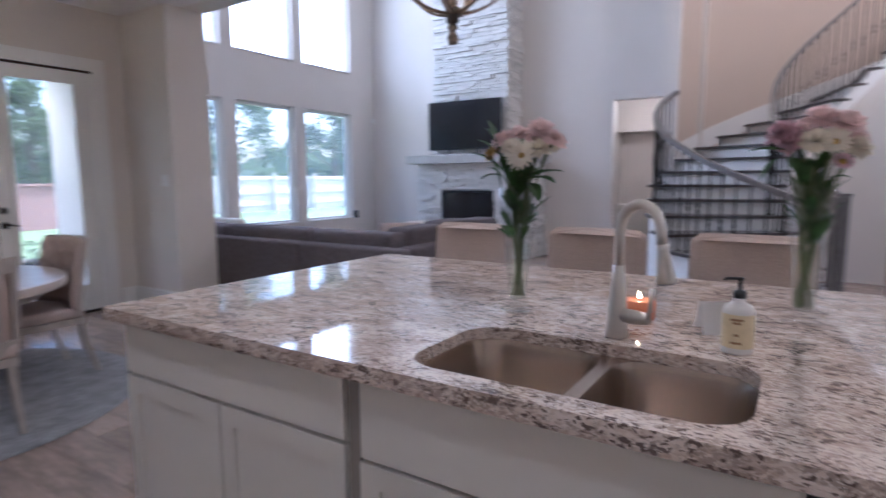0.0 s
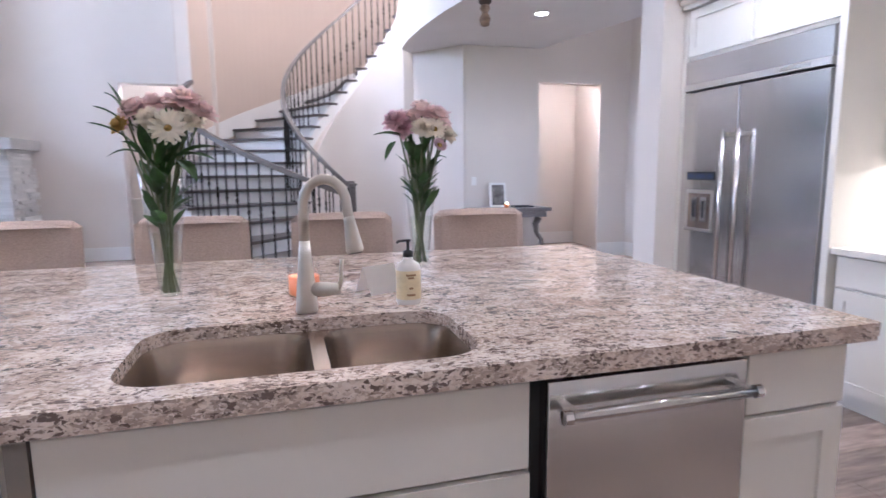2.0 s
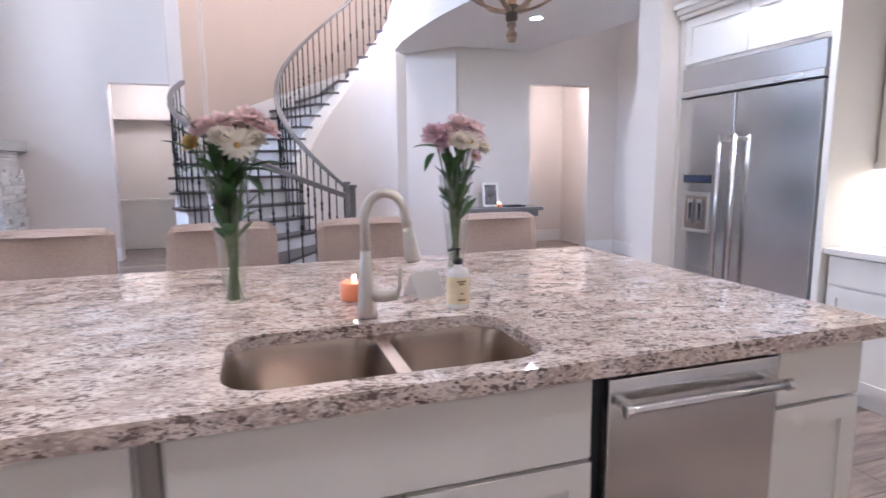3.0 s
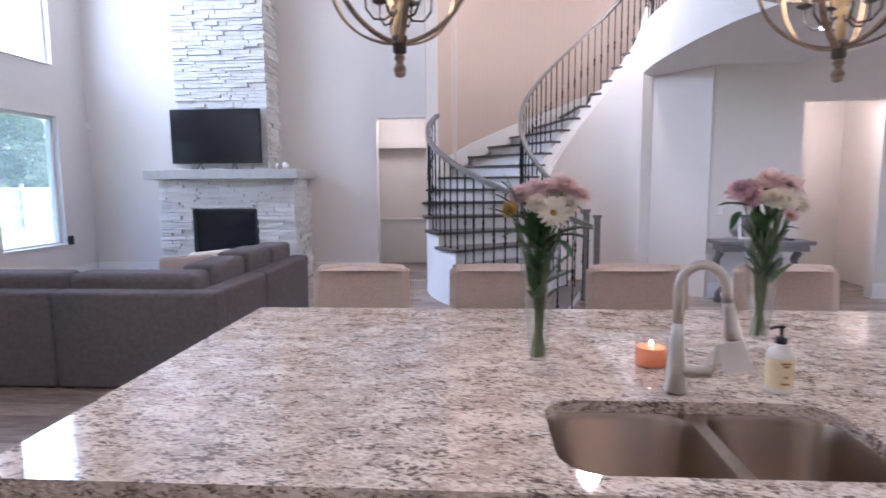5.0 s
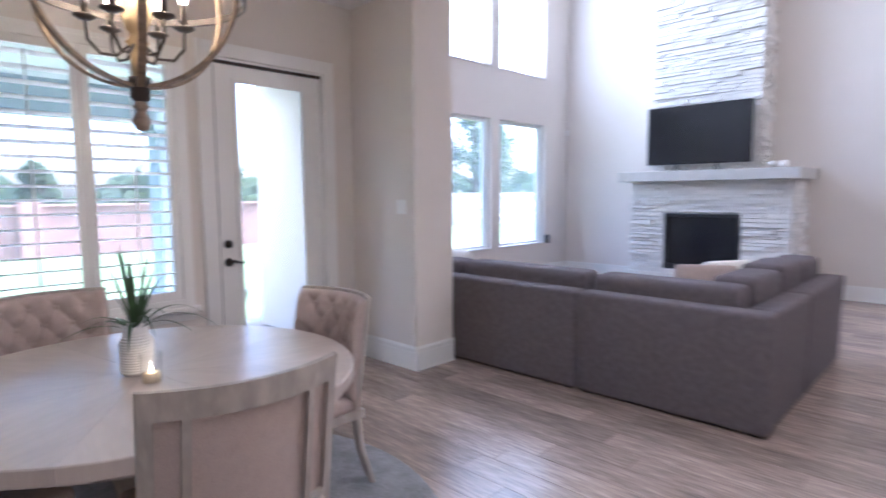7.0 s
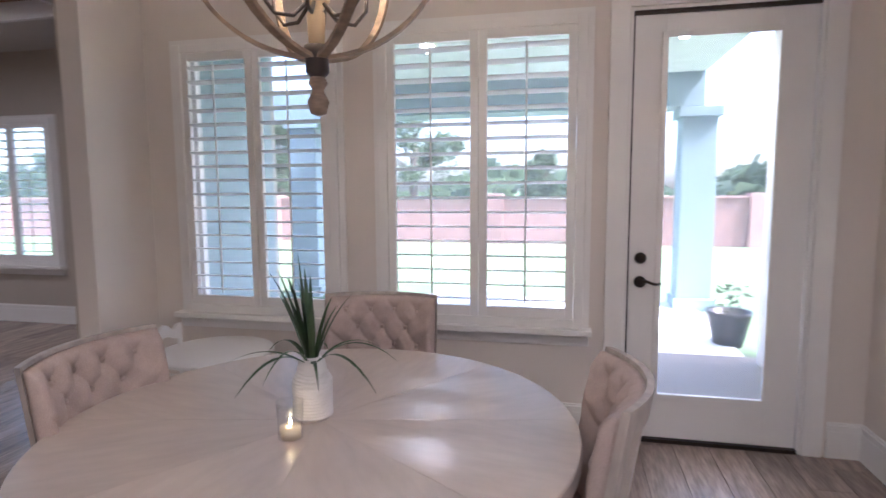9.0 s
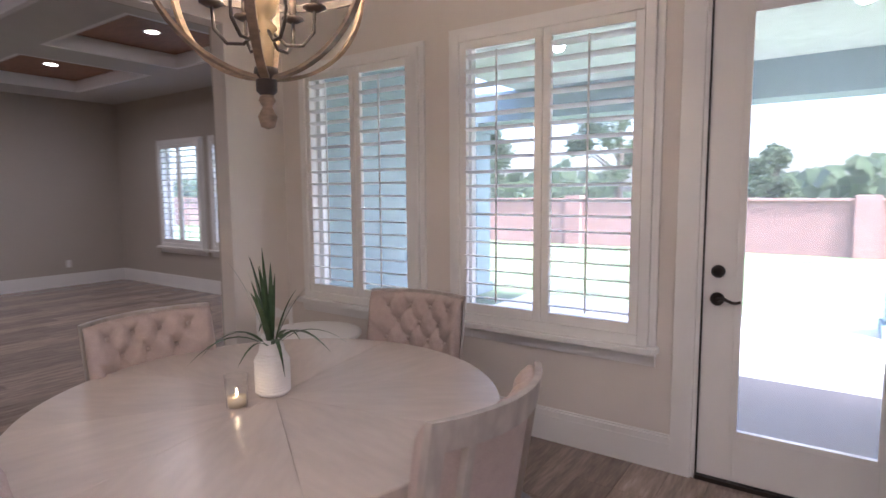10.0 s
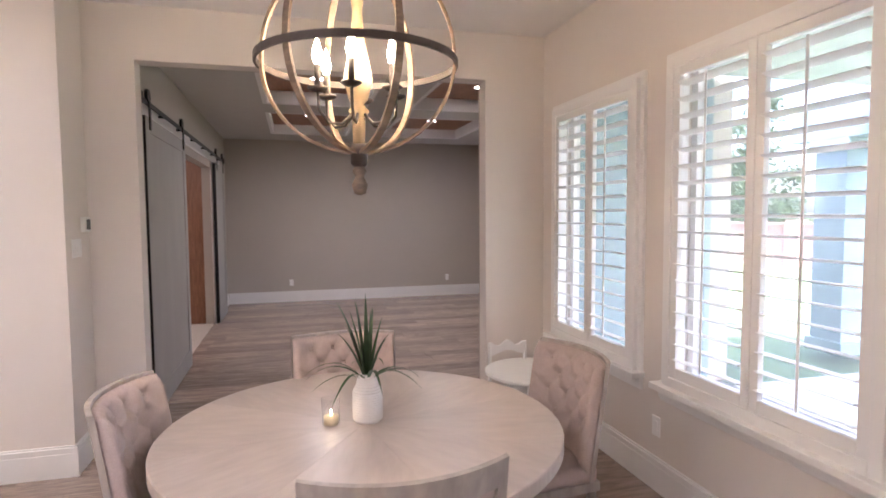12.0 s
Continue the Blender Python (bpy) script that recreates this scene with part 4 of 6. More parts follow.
# bar stools behind the island
def stool(x):
    s = thing("counter_stool", "counter stool with a woven tan fabric back", "stool", pose(x, 2.93, 0), "stools at the island")
    bm = bmesh.new()
    W, n = 0.255, 14
    rows = []
    for v in (0, 0.15, 0.3, 0.45, 0.6, 0.75, 0.88, 0.94, 0.97, 0.99, 1.0):
        z = 0.60 + 0.52 * v
        row = []
        for side in (0, 1):
            for i in range(n + 1):
                u = -1 + 2 * i / n
                u = u if side == 0 else -u
                bow = 0.045 * (1 - u * u)
                edge_r = 0.022 * max(0, (abs(u) - 0.9) / 0.1) ** 2
                top_r = 0.026 * max(0, (v - 0.94) / 0.06) ** 2
                y = (0.04 * v + bow) + (0.03 - edge_r - top_r if side else -0.03 + edge_r + top_r)
                row.append(bm.verts.new((u * W * (1 - 0.02 * v), y, z - 0.02 - 0.03 * v ** 6 * max(0, (abs(u) - 0.8) / 0.2) ** 2)))
        rows.append(row)
    m = len(rows[0])
    for p, q in zip(rows, rows[1:]):
        for k in range(m):
            bm.faces.new((p[k], p[(k + 1) % m], q[(k + 1) % m], q[k]))
    bm.faces.new(rows[0][::-1]), bm.faces.new(rows[-1])
    bmesh.ops.recalc_face_normals(bm, faces=bm.faces[:])
    part("backrest", bm, TWEED, s, "woven tan fabric backrest")
    part("seat", boxes((-0.25, -0.43, 0.58, 0.25, 0.03, 0.67), bevel=0.025, seg=3), TWEED, s, smooth=True)
    for lx, ly in ((-0.21, -0.39), (0.21, -0.39), (-0.21, 0.02), (0.21, 0.02)):
        part("leg", tube([(lx, ly, 0.58), (lx * 1.08, ly * 1.04, 0.0)], [0.022, 0.015], 8), RAILWOOD, s)
    part("footrest", boxes((-0.22, -0.41, 0.2, 0.22, -0.385, 0.23), bevel=0.004), RAILWOOD, s)
    return s


s0 = stool(-1.575)
for x in (-0.865, -0.17, 0.555):
    copy_thing(s0, pose(x, 2.93, 0))

# refrigerator wall
fr = thing("refrigerator", "built-in stainless steel side-by-side refrigerator", "refrigerator")
XF = 2.36
def fbox(y0, y1, z0, z1, d0=0.0, d1=0.05, **k):
    return boxes((XF + d0, y0, z0, XF + d1, y1, z1), **k)
part("body", boxes((XF + 0.05, 2.50, 0.0, 3.04, 3.64, 2.05)), BLACK, fr)
part("door", fbox(3.128, 3.64, 0.1, 1.83, bevel=0.006), STEEL, fr, "narrow freezer door with a dispenser")
part("door", fbox(2.505, 3.12, 0.1, 1.83, bevel=0.006), STEEL, fr, "wide refrigerator door")
part("grille", fbox(2.505, 3.64, 1.885, 2.05, 0.005, bevel=0.004), STEEL, fr)
part("trim_bar", boxes((XF - 0.012, 2.50, 1.842, XF + 0.05, 3.64, 1.885), bevel=0.004), NICKEL, fr)
part("badge", boxes((XF - 0.016, 2.62, 1.853, XF - 0.0115, 2.82, 1.874)), CHROME, fr)
part("toe_grille", fbox(2.505, 3.64, 0.0, 0.09, 0.03), BLACK, fr)
for y in (3.19, 3.055):
    hh = part("handle", tube([(XF - 0.055, y, 0.42), (XF - 0.055, y, 1.55)], 0.014, 14), STEEL, fr, "tall round steel handle", True)
    for z in (0.45, 1.52):
        part("mount", boxes((XF - 0.055, y - 0.012, z - 0.014, XF, y + 0.012, z + 0.014), bevel=0.003), CHROME, hh)
dp = part("dispenser", boxes((XF - 0.006, 3.30, 0.885, XF + 0.002, 3.325, 1.155), (XF - 0.006, 3.545, 0.885, XF + 0.002, 3.57, 1.155), (XF - 0.006, 3.325, 1.13, XF + 0.002, 3.545, 1.155),
                               (XF - 0.014, 3.30, 0.865, XF + 0.002, 3.57, 0.885), bevel=0.003), NICKEL, fr, "steel dispenser surround")
part("recess", boxes((XF - 0.003, 3.326, 0.886, XF - 0.0005, 3.544, 1.129)), SINK, dp)
for y in (3.36, 3.45):
    part("paddle", boxes((XF - 0.012, y, 0.93, XF - 0.003, y + 0.055, 1.105), bevel=0.004), CHROME, dp)
    part("slot", boxes((XF - 0.0135, y + 0.016, 0.965, XF - 0.0118, y + 0.039, 1.08)), BLACK, dp)
part("control_strip", boxes((XF - 0.005, 3.30, 1.222, XF + 0.002, 3.57, 1.28), bevel=0.002), BLACK, dp, "black control strip")
for y0, y1 in ((3.315, 3.365), (3.385, 3.475), (3.495, 3.55)):
    part("display", boxes((XF - 0.0062, y0, 1.236, XF - 0.0048, y1, 1.266)), bpy.data.materials.get("display_blue") or glowing("display_blue", (0.012, 0.02, 0.045), 0.1), dp)
en = thing("refrigerator_surround", "white painted cabinet surround with crown over the refrigerator", "cabinet")
part("side_panel", boxes((XF + 0.01, 2.445, 0, 3.05, 2.49, 2.41), bevel=0.003), CABINET, en)
part("side_panel", boxes((XF + 0.01, 3.65, 0, 3.05, 3.695, 2.41), bevel=0.003), CABINET, en)
part("body", boxes((XF + 0.04, 2.49, 2.06, 3.05, 3.65, 2.41)), CABINET, en)
for y0, y1 in ((2.495, 3.065), (3.075, 3.645)):
    shaker_door("x", XF + 0.018, y0, y1, 2.085, 2.4, en)
part("crown", boxes((XF - 0.01, 2.40, 2.41, 3.05, 3.69, 2.44), (XF - 0.04, 2.37, 2.44, 3.05, 3.69, 2.475), (XF - 0.07, 2.34, 2.475, 3.05, 3.69, 2.51), bevel=0.006), CABINET, en)
bc = thing("base_cabinet", "white painted base cabinet with drawers and shaker doors along the wall", "cabinet")
part("body", boxes((2.43, -0.42, 0.09, 3.05, 2.44, 0.84)), CABINET, bc)
part("toe_kick", boxes((2.46, -0.42, 0, 3.05, 2.44, 0.09)), CABINET, bc)
for k in range(5):
    y0, y1 = 2.43 - 0.46 * (k + 1) + 0.006, 2.43 - 0.46 * k - 0.006
    part("drawer_front", boxes((2.41, y0, 0.67, 2.43, y1, 0.83), bevel=0.003), CABINET, bc)
    shaker_door("x", 2.41, y0, y1, 0.1, 0.655, bc)
tagged(part("wall_countertop", boxes((2.385, -0.42, 0.84, 3.05, 2.443, 0.875), bevel=0.004), material("white_quartz", (0.78, 0.75, 0.70), 0.15, vary=0.04, scale=8, bump=0)), "pale polished stone counter along the wall", "countertop")
uc = thing("wall_cabinet", "white painted wall cabinet with shaker doors", "cabinet")
part("body", boxes((2.74, -0.42, 1.36, 3.05, 2.44, 2.41)), CABINET, uc)
part("light_rail", boxes((2.72, -0.42, 1.32, 2.76, 2.44, 1.36)), CABINET, uc)
for k in range(5):
    y0, y1 = 2.43 - 0.46 * (k + 1) + 0.006, 2.43 - 0.46 * k - 0.006
    shaker_door("x", 2.72, y0, y1, 1.37, 2.4, uc)
lamp("under_cabinet_light", "AREA", look((2.88, 1.6, 1.345), (2.88, 1.6, 0)), 1.7, (1, 0.85, 0.62), size=0.1, size_y=1.6)
ph = thing("cordless_phone", "silver and black cordless phone on its charging base", "phone", pose(2.62, 2.13, 0.875, 0, 0, 75))
part("base", boxes((-0.06, -0.06, 0, 0.06, 0.05, 0.025), bevel=0.008), BLACK, ph)
hs = part("handset", boxes((-0.024, -0.012, 0, 0.024, 0.012, 0.16), bevel=0.007), STEEL, ph)
hs.matrix_basis = pose(0, 0, 0.02, -14, 0, 0)
part("screen", boxes((-0.018, -0.0135, 0.1, 0.018, -0.0122, 0.14)), BLACK, hs)
part("keypad", boxes((-0.017, -0.0135, 0.03, 0.017, -0.0122, 0.09)), BLACK, hs)
part("cord", tube([(0.06, 0, 0.01), (0.1, 0.03, 0.006), (0.14, -0.02, 0.006), (0.17, 0.02, 0.006)], 0.003, 6), BLACK, ph)


# ---- things on the island ----
PINK = material("pink_petal", (0.97, 0.79, 0.77), 0.7, vary=0.1, scale=40, bump=0.05)
MAUVE = material("mauve_petal", (0.92, 0.66, 0.72), 0.7, vary=0.2, scale=40, bump=0.05)
CREAM = material("cream_petal", (0.88, 0.82, 0.70), 0.7, vary=0.06, scale=40, bump=0.05)
YELLOW = material("yellow_petal", (0.70, 0.48, 0.16), 0.7, vary=0.1, scale=40)
STEM = material("stem_green", (0.15, 0.18, 0.075), 0.5, vary=0.2, scale=30, bump=0)
LEAFG = material("bouquet_leaf", (0.06, 0.13, 0.035), 0.4, vary=0.3, scale=25, bump=0.05)
for m in (PINK, MAUVE, CREAM, YELLOW, LEAFG):
    let_light_through(m, 0.5)


def petal(bm, m, length, width, cup):
    rows = []
    for j in range(5):
        t = j / 4
        w = width * math.sin(math.pi * (0.12 + 0.80 * t)) ** 0.7
        z = cup * t * t
        rows.append([bm.verts.new(m @ Vector((length * t, w * s, z + 0.15 * width * abs(s)))) for s in (-0.5, 0, 0.5)])
    for p, q in zip(rows, rows[1:]):
        for k in range(2):
            bm.faces.new((p[k], p[k + 1], q[k + 1], q[k]))


def bloom(kind, rng, size):
    bm = bmesh.new()
    if kind == "daisy":
        for ring, n in ((0, 16), (1, 12)):
            for k in range(n):
                petal(bm, Matrix.Rotation(6.283 * (k + 0.5 * ring) / n, 4, "Z") @ Matrix.Rotation(-0.12 - 0.25 * ring, 4, "Y") @ Matrix.Translation((size * 0.15, 0, 0)), size * 0.85, size * 0.26, 0.004)
    else:
        for ring in range(7):
            n = 5 + ring
            for k in range(n):
                tilt = -1.45 + 0.26 * ring + rng.uniform(-0.15, 0.15)
                petal(bm, Matrix.Rotation(6.283 * k / n + ring * 0.7, 4, "Z") @ Matrix.Rotation(tilt, 4, "Y"), size * (0.55 + 0.075 * ring) * rng.uniform(0.85, 1.1), size * 0.55, size * rng.uniform(-0.1, 0.18))
    return bm


def leaf(bm, base, tip, width, up):
    base, tip = Vector(base), Vector(tip)
    d = tip - base
    s = d.cross(Vector((0, 0, 1))).normalized() * width
    rows = []
    for j in range(7):
        t = j / 6
        c = base + d * t + Vector((0, 0, up * math.sin(math.pi * t)))
        w = math.sin(math.pi * (0.06 + 0.94 * t)) ** 0.8
        rows.append([bm.verts.new(c - s * w + Vector((0, 0, 0.25 * width * w))), bm.verts.new(c), bm.verts.new(c + s * w + Vector((0, 0, 0.25 * width * w)))])
    for p, q in zip(rows, rows[1:]):
        for k in range(2):
            bm.faces.new((p[k], p[k + 1], q[k + 1], q[k]))


def bouquet(x, y, height, flowers, leaves, seed, label):
    rng = random.Random(seed)
    v = thing("flower_vase", "tall tapered clear glass vase half full of water", "vase", pose(x, y, 0.92), "vases on the island")
    H = height
    part("glass", lathe([(0, 0.004), (0.052, 0), (0.056, 0.004), (0.03, 0.012), (0.0285, 0.03), (0.034, 0.10), (0.047, 0.24), (0.064, H), (0.0605, H), (0.044, 0.24), (0.031, 0.10), (0.0255, 0.04), (0, 0.036)], 40), GLASS, v, smooth=True).visible_shadow = False
    part("water", lathe([(0, 0.037), (0.025, 0.041), (0.0305, 0.10), (0.0392, 0.22), (0, 0.22)], 32), thin_glass("water", (0.95, 0.98, 0.95)), v, smooth=True).visible_shadow = False
    b = thing("bouquet", label, "flowers", pose(x, y, 0.92), "bouquets")
    for fx, fy, fz, kind, size, mat, tx, ty in flowers:
        p = Vector((fx, fy, fz))
        low = Vector((-fx * 0.12 + rng.uniform(-0.014, 0.014), -fy * 0.12 + rng.uniform(-0.014, 0.014), 0.05))
        mid = Vector((fx * 0.28 + rng.uniform(-0.01, 0.01), fy * 0.28, H * 0.8))
        part("stem", tube([low, low.lerp(mid, 0.5), mid, mid.lerp(p, 0.6) + Vector((0, 0, 0.01)), p], 0.0032, 6), STEM, b)
        fl = part("blossom", bloom(kind, rng, size), mat, b)
        fl.matrix_basis = Matrix.Translation(p) @ Matrix.Rotation(ty, 4, "Y") @ Matrix.Rotation(tx, 4, "X")
        if kind == "daisy":
            part("flower_centre", lathe([(0, 0.012), (0.006, 0.01), (0.01, 0.004), (0.009, 0), (0, 0)], 12), YELLOW, fl, smooth=True)
    for base, tip, w in leaves:
        bm = bmesh.new()
        leaf(bm, base, tip, w * 1.4, 0.012)
        part("leaf", bm, LEAFG, b)
    for k in range(46):
        a, z = rng.uniform(0, 6.28), rng.uniform(H * 0.55, H + 0.09)
        r = rng.uniform(0.0, 0.035)
        bm = bmesh.new()
        p = Vector((r * math.cos(a), r * math.sin(a), z))
        leaf(bm, p, p + Vector((math.cos(a) * rng.uniform(0.01, 0.085), math.sin(a) * rng.uniform(0.01, 0.085), rng.uniform(0.03, 0.09))), rng.uniform(0.010, 0.022), 0.004)
        part("leaf", bm, LEAFG, b)
    for k in range(7):
        a = rng.uniform(0, 6.28)
        part("stem", tube([(0.018 * math.cos(a), 0.018 * math.sin(a), 0.05), (-0.02 * math.cos(a), -0.02 * math.sin(a), H * 0.75), (-0.035 * math.cos(a), -0.035 * math.sin(a), H + 0.08)], 0.003, 6), STEM, b)


bouquet(-0.775, 1.845, 0.405,
        [(-0.055, 0.0, 0.555, "full", 0.05, PINK, 0.5, -0.5), (-0.01, 0.02, 0.575, "full", 0.046, PINK, 0.3, -0.1), (0.07, 0.01, 0.585, "full", 0.056, PINK, 0.4, 0.2),
         (0.118, 0.0, 0.555, "full", 0.044, PINK, 0.5, 0.6), (0.035, -0.055, 0.505, "daisy", 0.052, CREAM, 1.25, 0.1), (-0.01, -0.04, 0.53, "full", 0.04, CREAM, 0.9, -0.3),
         (0.08, -0.03, 0.525, "full", 0.04, CREAM, 0.7, 0.4), (-0.09, -0.02, 0.515, "full", 0.03, YELLOW, 0.8, -0.8), (-0.08, 0.03, 0.53, "full", 0.035, MAUVE, 0.3, -0.7),
         (0.08, 0.06, 0.55, "full", 0.045, CREAM, -0.6, 0.3), (0.03, 0.05, 0.57, "full", 0.05, PINK, -0.5, 0.0)],
        [((-0.06, 0, 0.50), (-0.115, 0.0, 0.63), 0.018), ((-0.06, 0, 0.5), (-0.155, -0.01, 0.565), 0.016), ((-0.05, -0.02, 0.46), (-0.165, -0.03, 0.52), 0.017),
         ((-0.04, -0.03, 0.44), (-0.12, -0.05, 0.43), 0.014), ((0.04, -0.03, 0.43), (0.165, -0.03, 0.455), 0.022), ((0.04, -0.03, 0.43), (0.15, -0.06, 0.42), 0.022), ((0.05, -0.03, 0.42), (0.10, -0.06, 0.36), 0.02),
         ((-0.03, -0.03, 0.42), (-0.08, -0.06, 0.47), 0.02), ((0.0, -0.04, 0.41), (0.05, -0.07, 0.47), 0.02), ((-0.08, 0, 0.55), (-0.125, 0, 0.60), 0.015)], 3,
        "bouquet of pink and cream flowers with dark green leaves")
bouquet(0.03, 2.12, 0.41,
        [(-0.085, 0, 0.565, "full", 0.052, MAUVE, 0.5, -0.5), (-0.06, -0.01, 0.535, "full", 0.045, MAUVE, 0.8, -0.4), (0.01, 0.0, 0.60, "full", 0.055, PINK, 0.4, 0.0), (0.07, 0.0, 0.58, "full", 0.055, PINK, 0.5, 0.4),
         (0.095, 0.01, 0.53, "full", 0.045, PINK, 0.5, 0.7), (0.0, -0.05, 0.535, "full", 0.044, CREAM, 1.1, -0.2), (0.045, -0.045, 0.53, "daisy", 0.045, CREAM, 1.0, 0.2), (0.10, -0.02, 0.515, "full", 0.04, CREAM, 0.7, 0.6),
         (0.065, -0.03, 0.475, "daisy", 0.03, MAUVE, 0.9, 0.5), (0.04, 0.06, 0.57, "full", 0.05, PINK, -0.5, 0.2), (-0.03, 0.05, 0.57, "full", 0.045, PINK, -0.5, -0.2)],
        [((-0.05, -0.01, 0.50), (-0.175, -0.02, 0.51), 0.02), ((-0.09, -0.01, 0.49), (-0.135, -0.04, 0.42), 0.012), ((-0.03, -0.02, 0.43), (-0.06, -0.05, 0.49), 0.018),
         ((0.03, -0.03, 0.42), (0.09, -0.05, 0.43), 0.012), ((0.05, 0, 0.5), (0.13, -0.02, 0.50), 0.012), ((-0.02, -0.03, 0.42), (0.0, -0.06, 0.48), 0.018)], 8,
        "bouquet of pink, mauve and cream flowers with green leaves")
AMBER = clear("orange_wax_glass", (0.95, 0.35, 0.16), 0.15, 1.3)
cd = thing("jar_candle", "lit orange candle in a clear glass tumbler", "candle", pose(-0.40, 1.93, 0.92))
part("glass", lathe([(0.0482, 0.0605), (0.05, 0.1), (0.0485, 0.1), (0.0468, 0.0605), (0.0482, 0.0605)], 32), GLASS, cd, smooth=True).visible_shadow = False
WAX = material("orange_wax", (0.85, 0.28, 0.12), 0.5, vary=0.05, bump=0.01)
part("wax", lathe([(0, 0), (0.044, 0), (0.0475, 0.008), (0.0485, 0.06), (0.04, 0.059), (0, 0.057)], 28), WAX, cd, smooth=True)
FLAME = glowing("flame", (1.0, 0.72, 0.35), 14)
part("flame", lathe([(0, 0.062), (0.0038, 0.068), (0.003, 0.075), (0, 0.086)], 10), FLAME, cd, smooth=True)
part("wick", tube([(0, 0, 0.055), (0, 0, 0.066)], 0.001, 5), BLACK, cd)
so = thing("soap_bottle", "white soap bottle with a yellow label and black pump", "soap bottle", pose(-0.108, 1.71, 0.92))
part("bottle", lathe([(0, 0), (0.034, 0), (0.036, 0.005), (0.036, 0.105), (0.031, 0.118), (0.015, 0.128), (0.0135, 0.138), (0, 0.138)], 32), CERAMIC, so, smooth=True)
lb = part("label", lathe([(0.0365, 0.016), (0.0365, 0.1)], 32), material("cream_yellow_label", (0.82, 0.68, 0.43), 0.6, vary=0.06, scale=60), so, "printed yellow label")
for z, w in ((0.088, 0.8), (0.08, 0.5), (0.05, 0.3), (0.03, 0.7)):
    bm = bmesh.new()
    seg = [(0.0372 * math.sin(w * (k / 6 - 0.5)), -0.0372 * math.cos(w * (k / 6 - 0.5))) for k in range(7)]
    for p, q in zip(seg, seg[1:]):
        bm.faces.new([bm.verts.new(v) for v in ((*p, z - 0.003), (*q, z - 0.003), (*q, z + 0.003), (*p, z + 0.003))])
    part("print", bm, material("brown_print", (0.35, 0.2, 0.1), 0.6) if z == 0.088 else bpy.data.materials["brown_print"], lb)
pm = part("pump", lathe([(0, 0.138), (0.015, 0.138), (0.015, 0.155), (0.005, 0.158), (0.0045, 0.182), (0.009, 0.183), (0.009, 0.189), (0, 0.19)], 20), BLACK, so, "black pump", True)
part("spout", tube([(0, 0, 0.186), (-0.03, -0.01, 0.186), (-0.036, -0.012, 0.181)], 0.004, 8), BLACK, pm)
tc = thing("folded_card", "small folded white card", "card", pose(-0.165, 1.90, 0.92, 0, 0, 25))
bm = bmesh.new()
for s in (-1, 1):
    v = [bm.verts.new(p) for p in ((-0.06, s * 0.045, 0), (0.06, s * 0.045, 0), (0.06, 0.001 * s, 0.085), (-0.06, 0.001 * s, 0.085))]
    bm.faces.new(v)
bmesh.ops.solidify(bm, geom=bm.faces[:], thickness=0.0012)
part("sheet", bm, CERAMIC, tc)

# ---- lights that the rooms have, and unseen ones added for the kitchen ----
BULB = glowing("candle_bulb", (1.0, 0.78, 0.45), 22)
ORBWOOD = material("weathered_orb_wood", (0.30, 0.21, 0.14), 0.55, vary=0.25, scale=14, stretch=(1, 1, 3), bump=0.08, grain=0.4)
ORBDARK = material("dark_iron_band", (0.09, 0.07, 0.06), 0.5, metal=0.4, vary=0.2, bump=0.04)


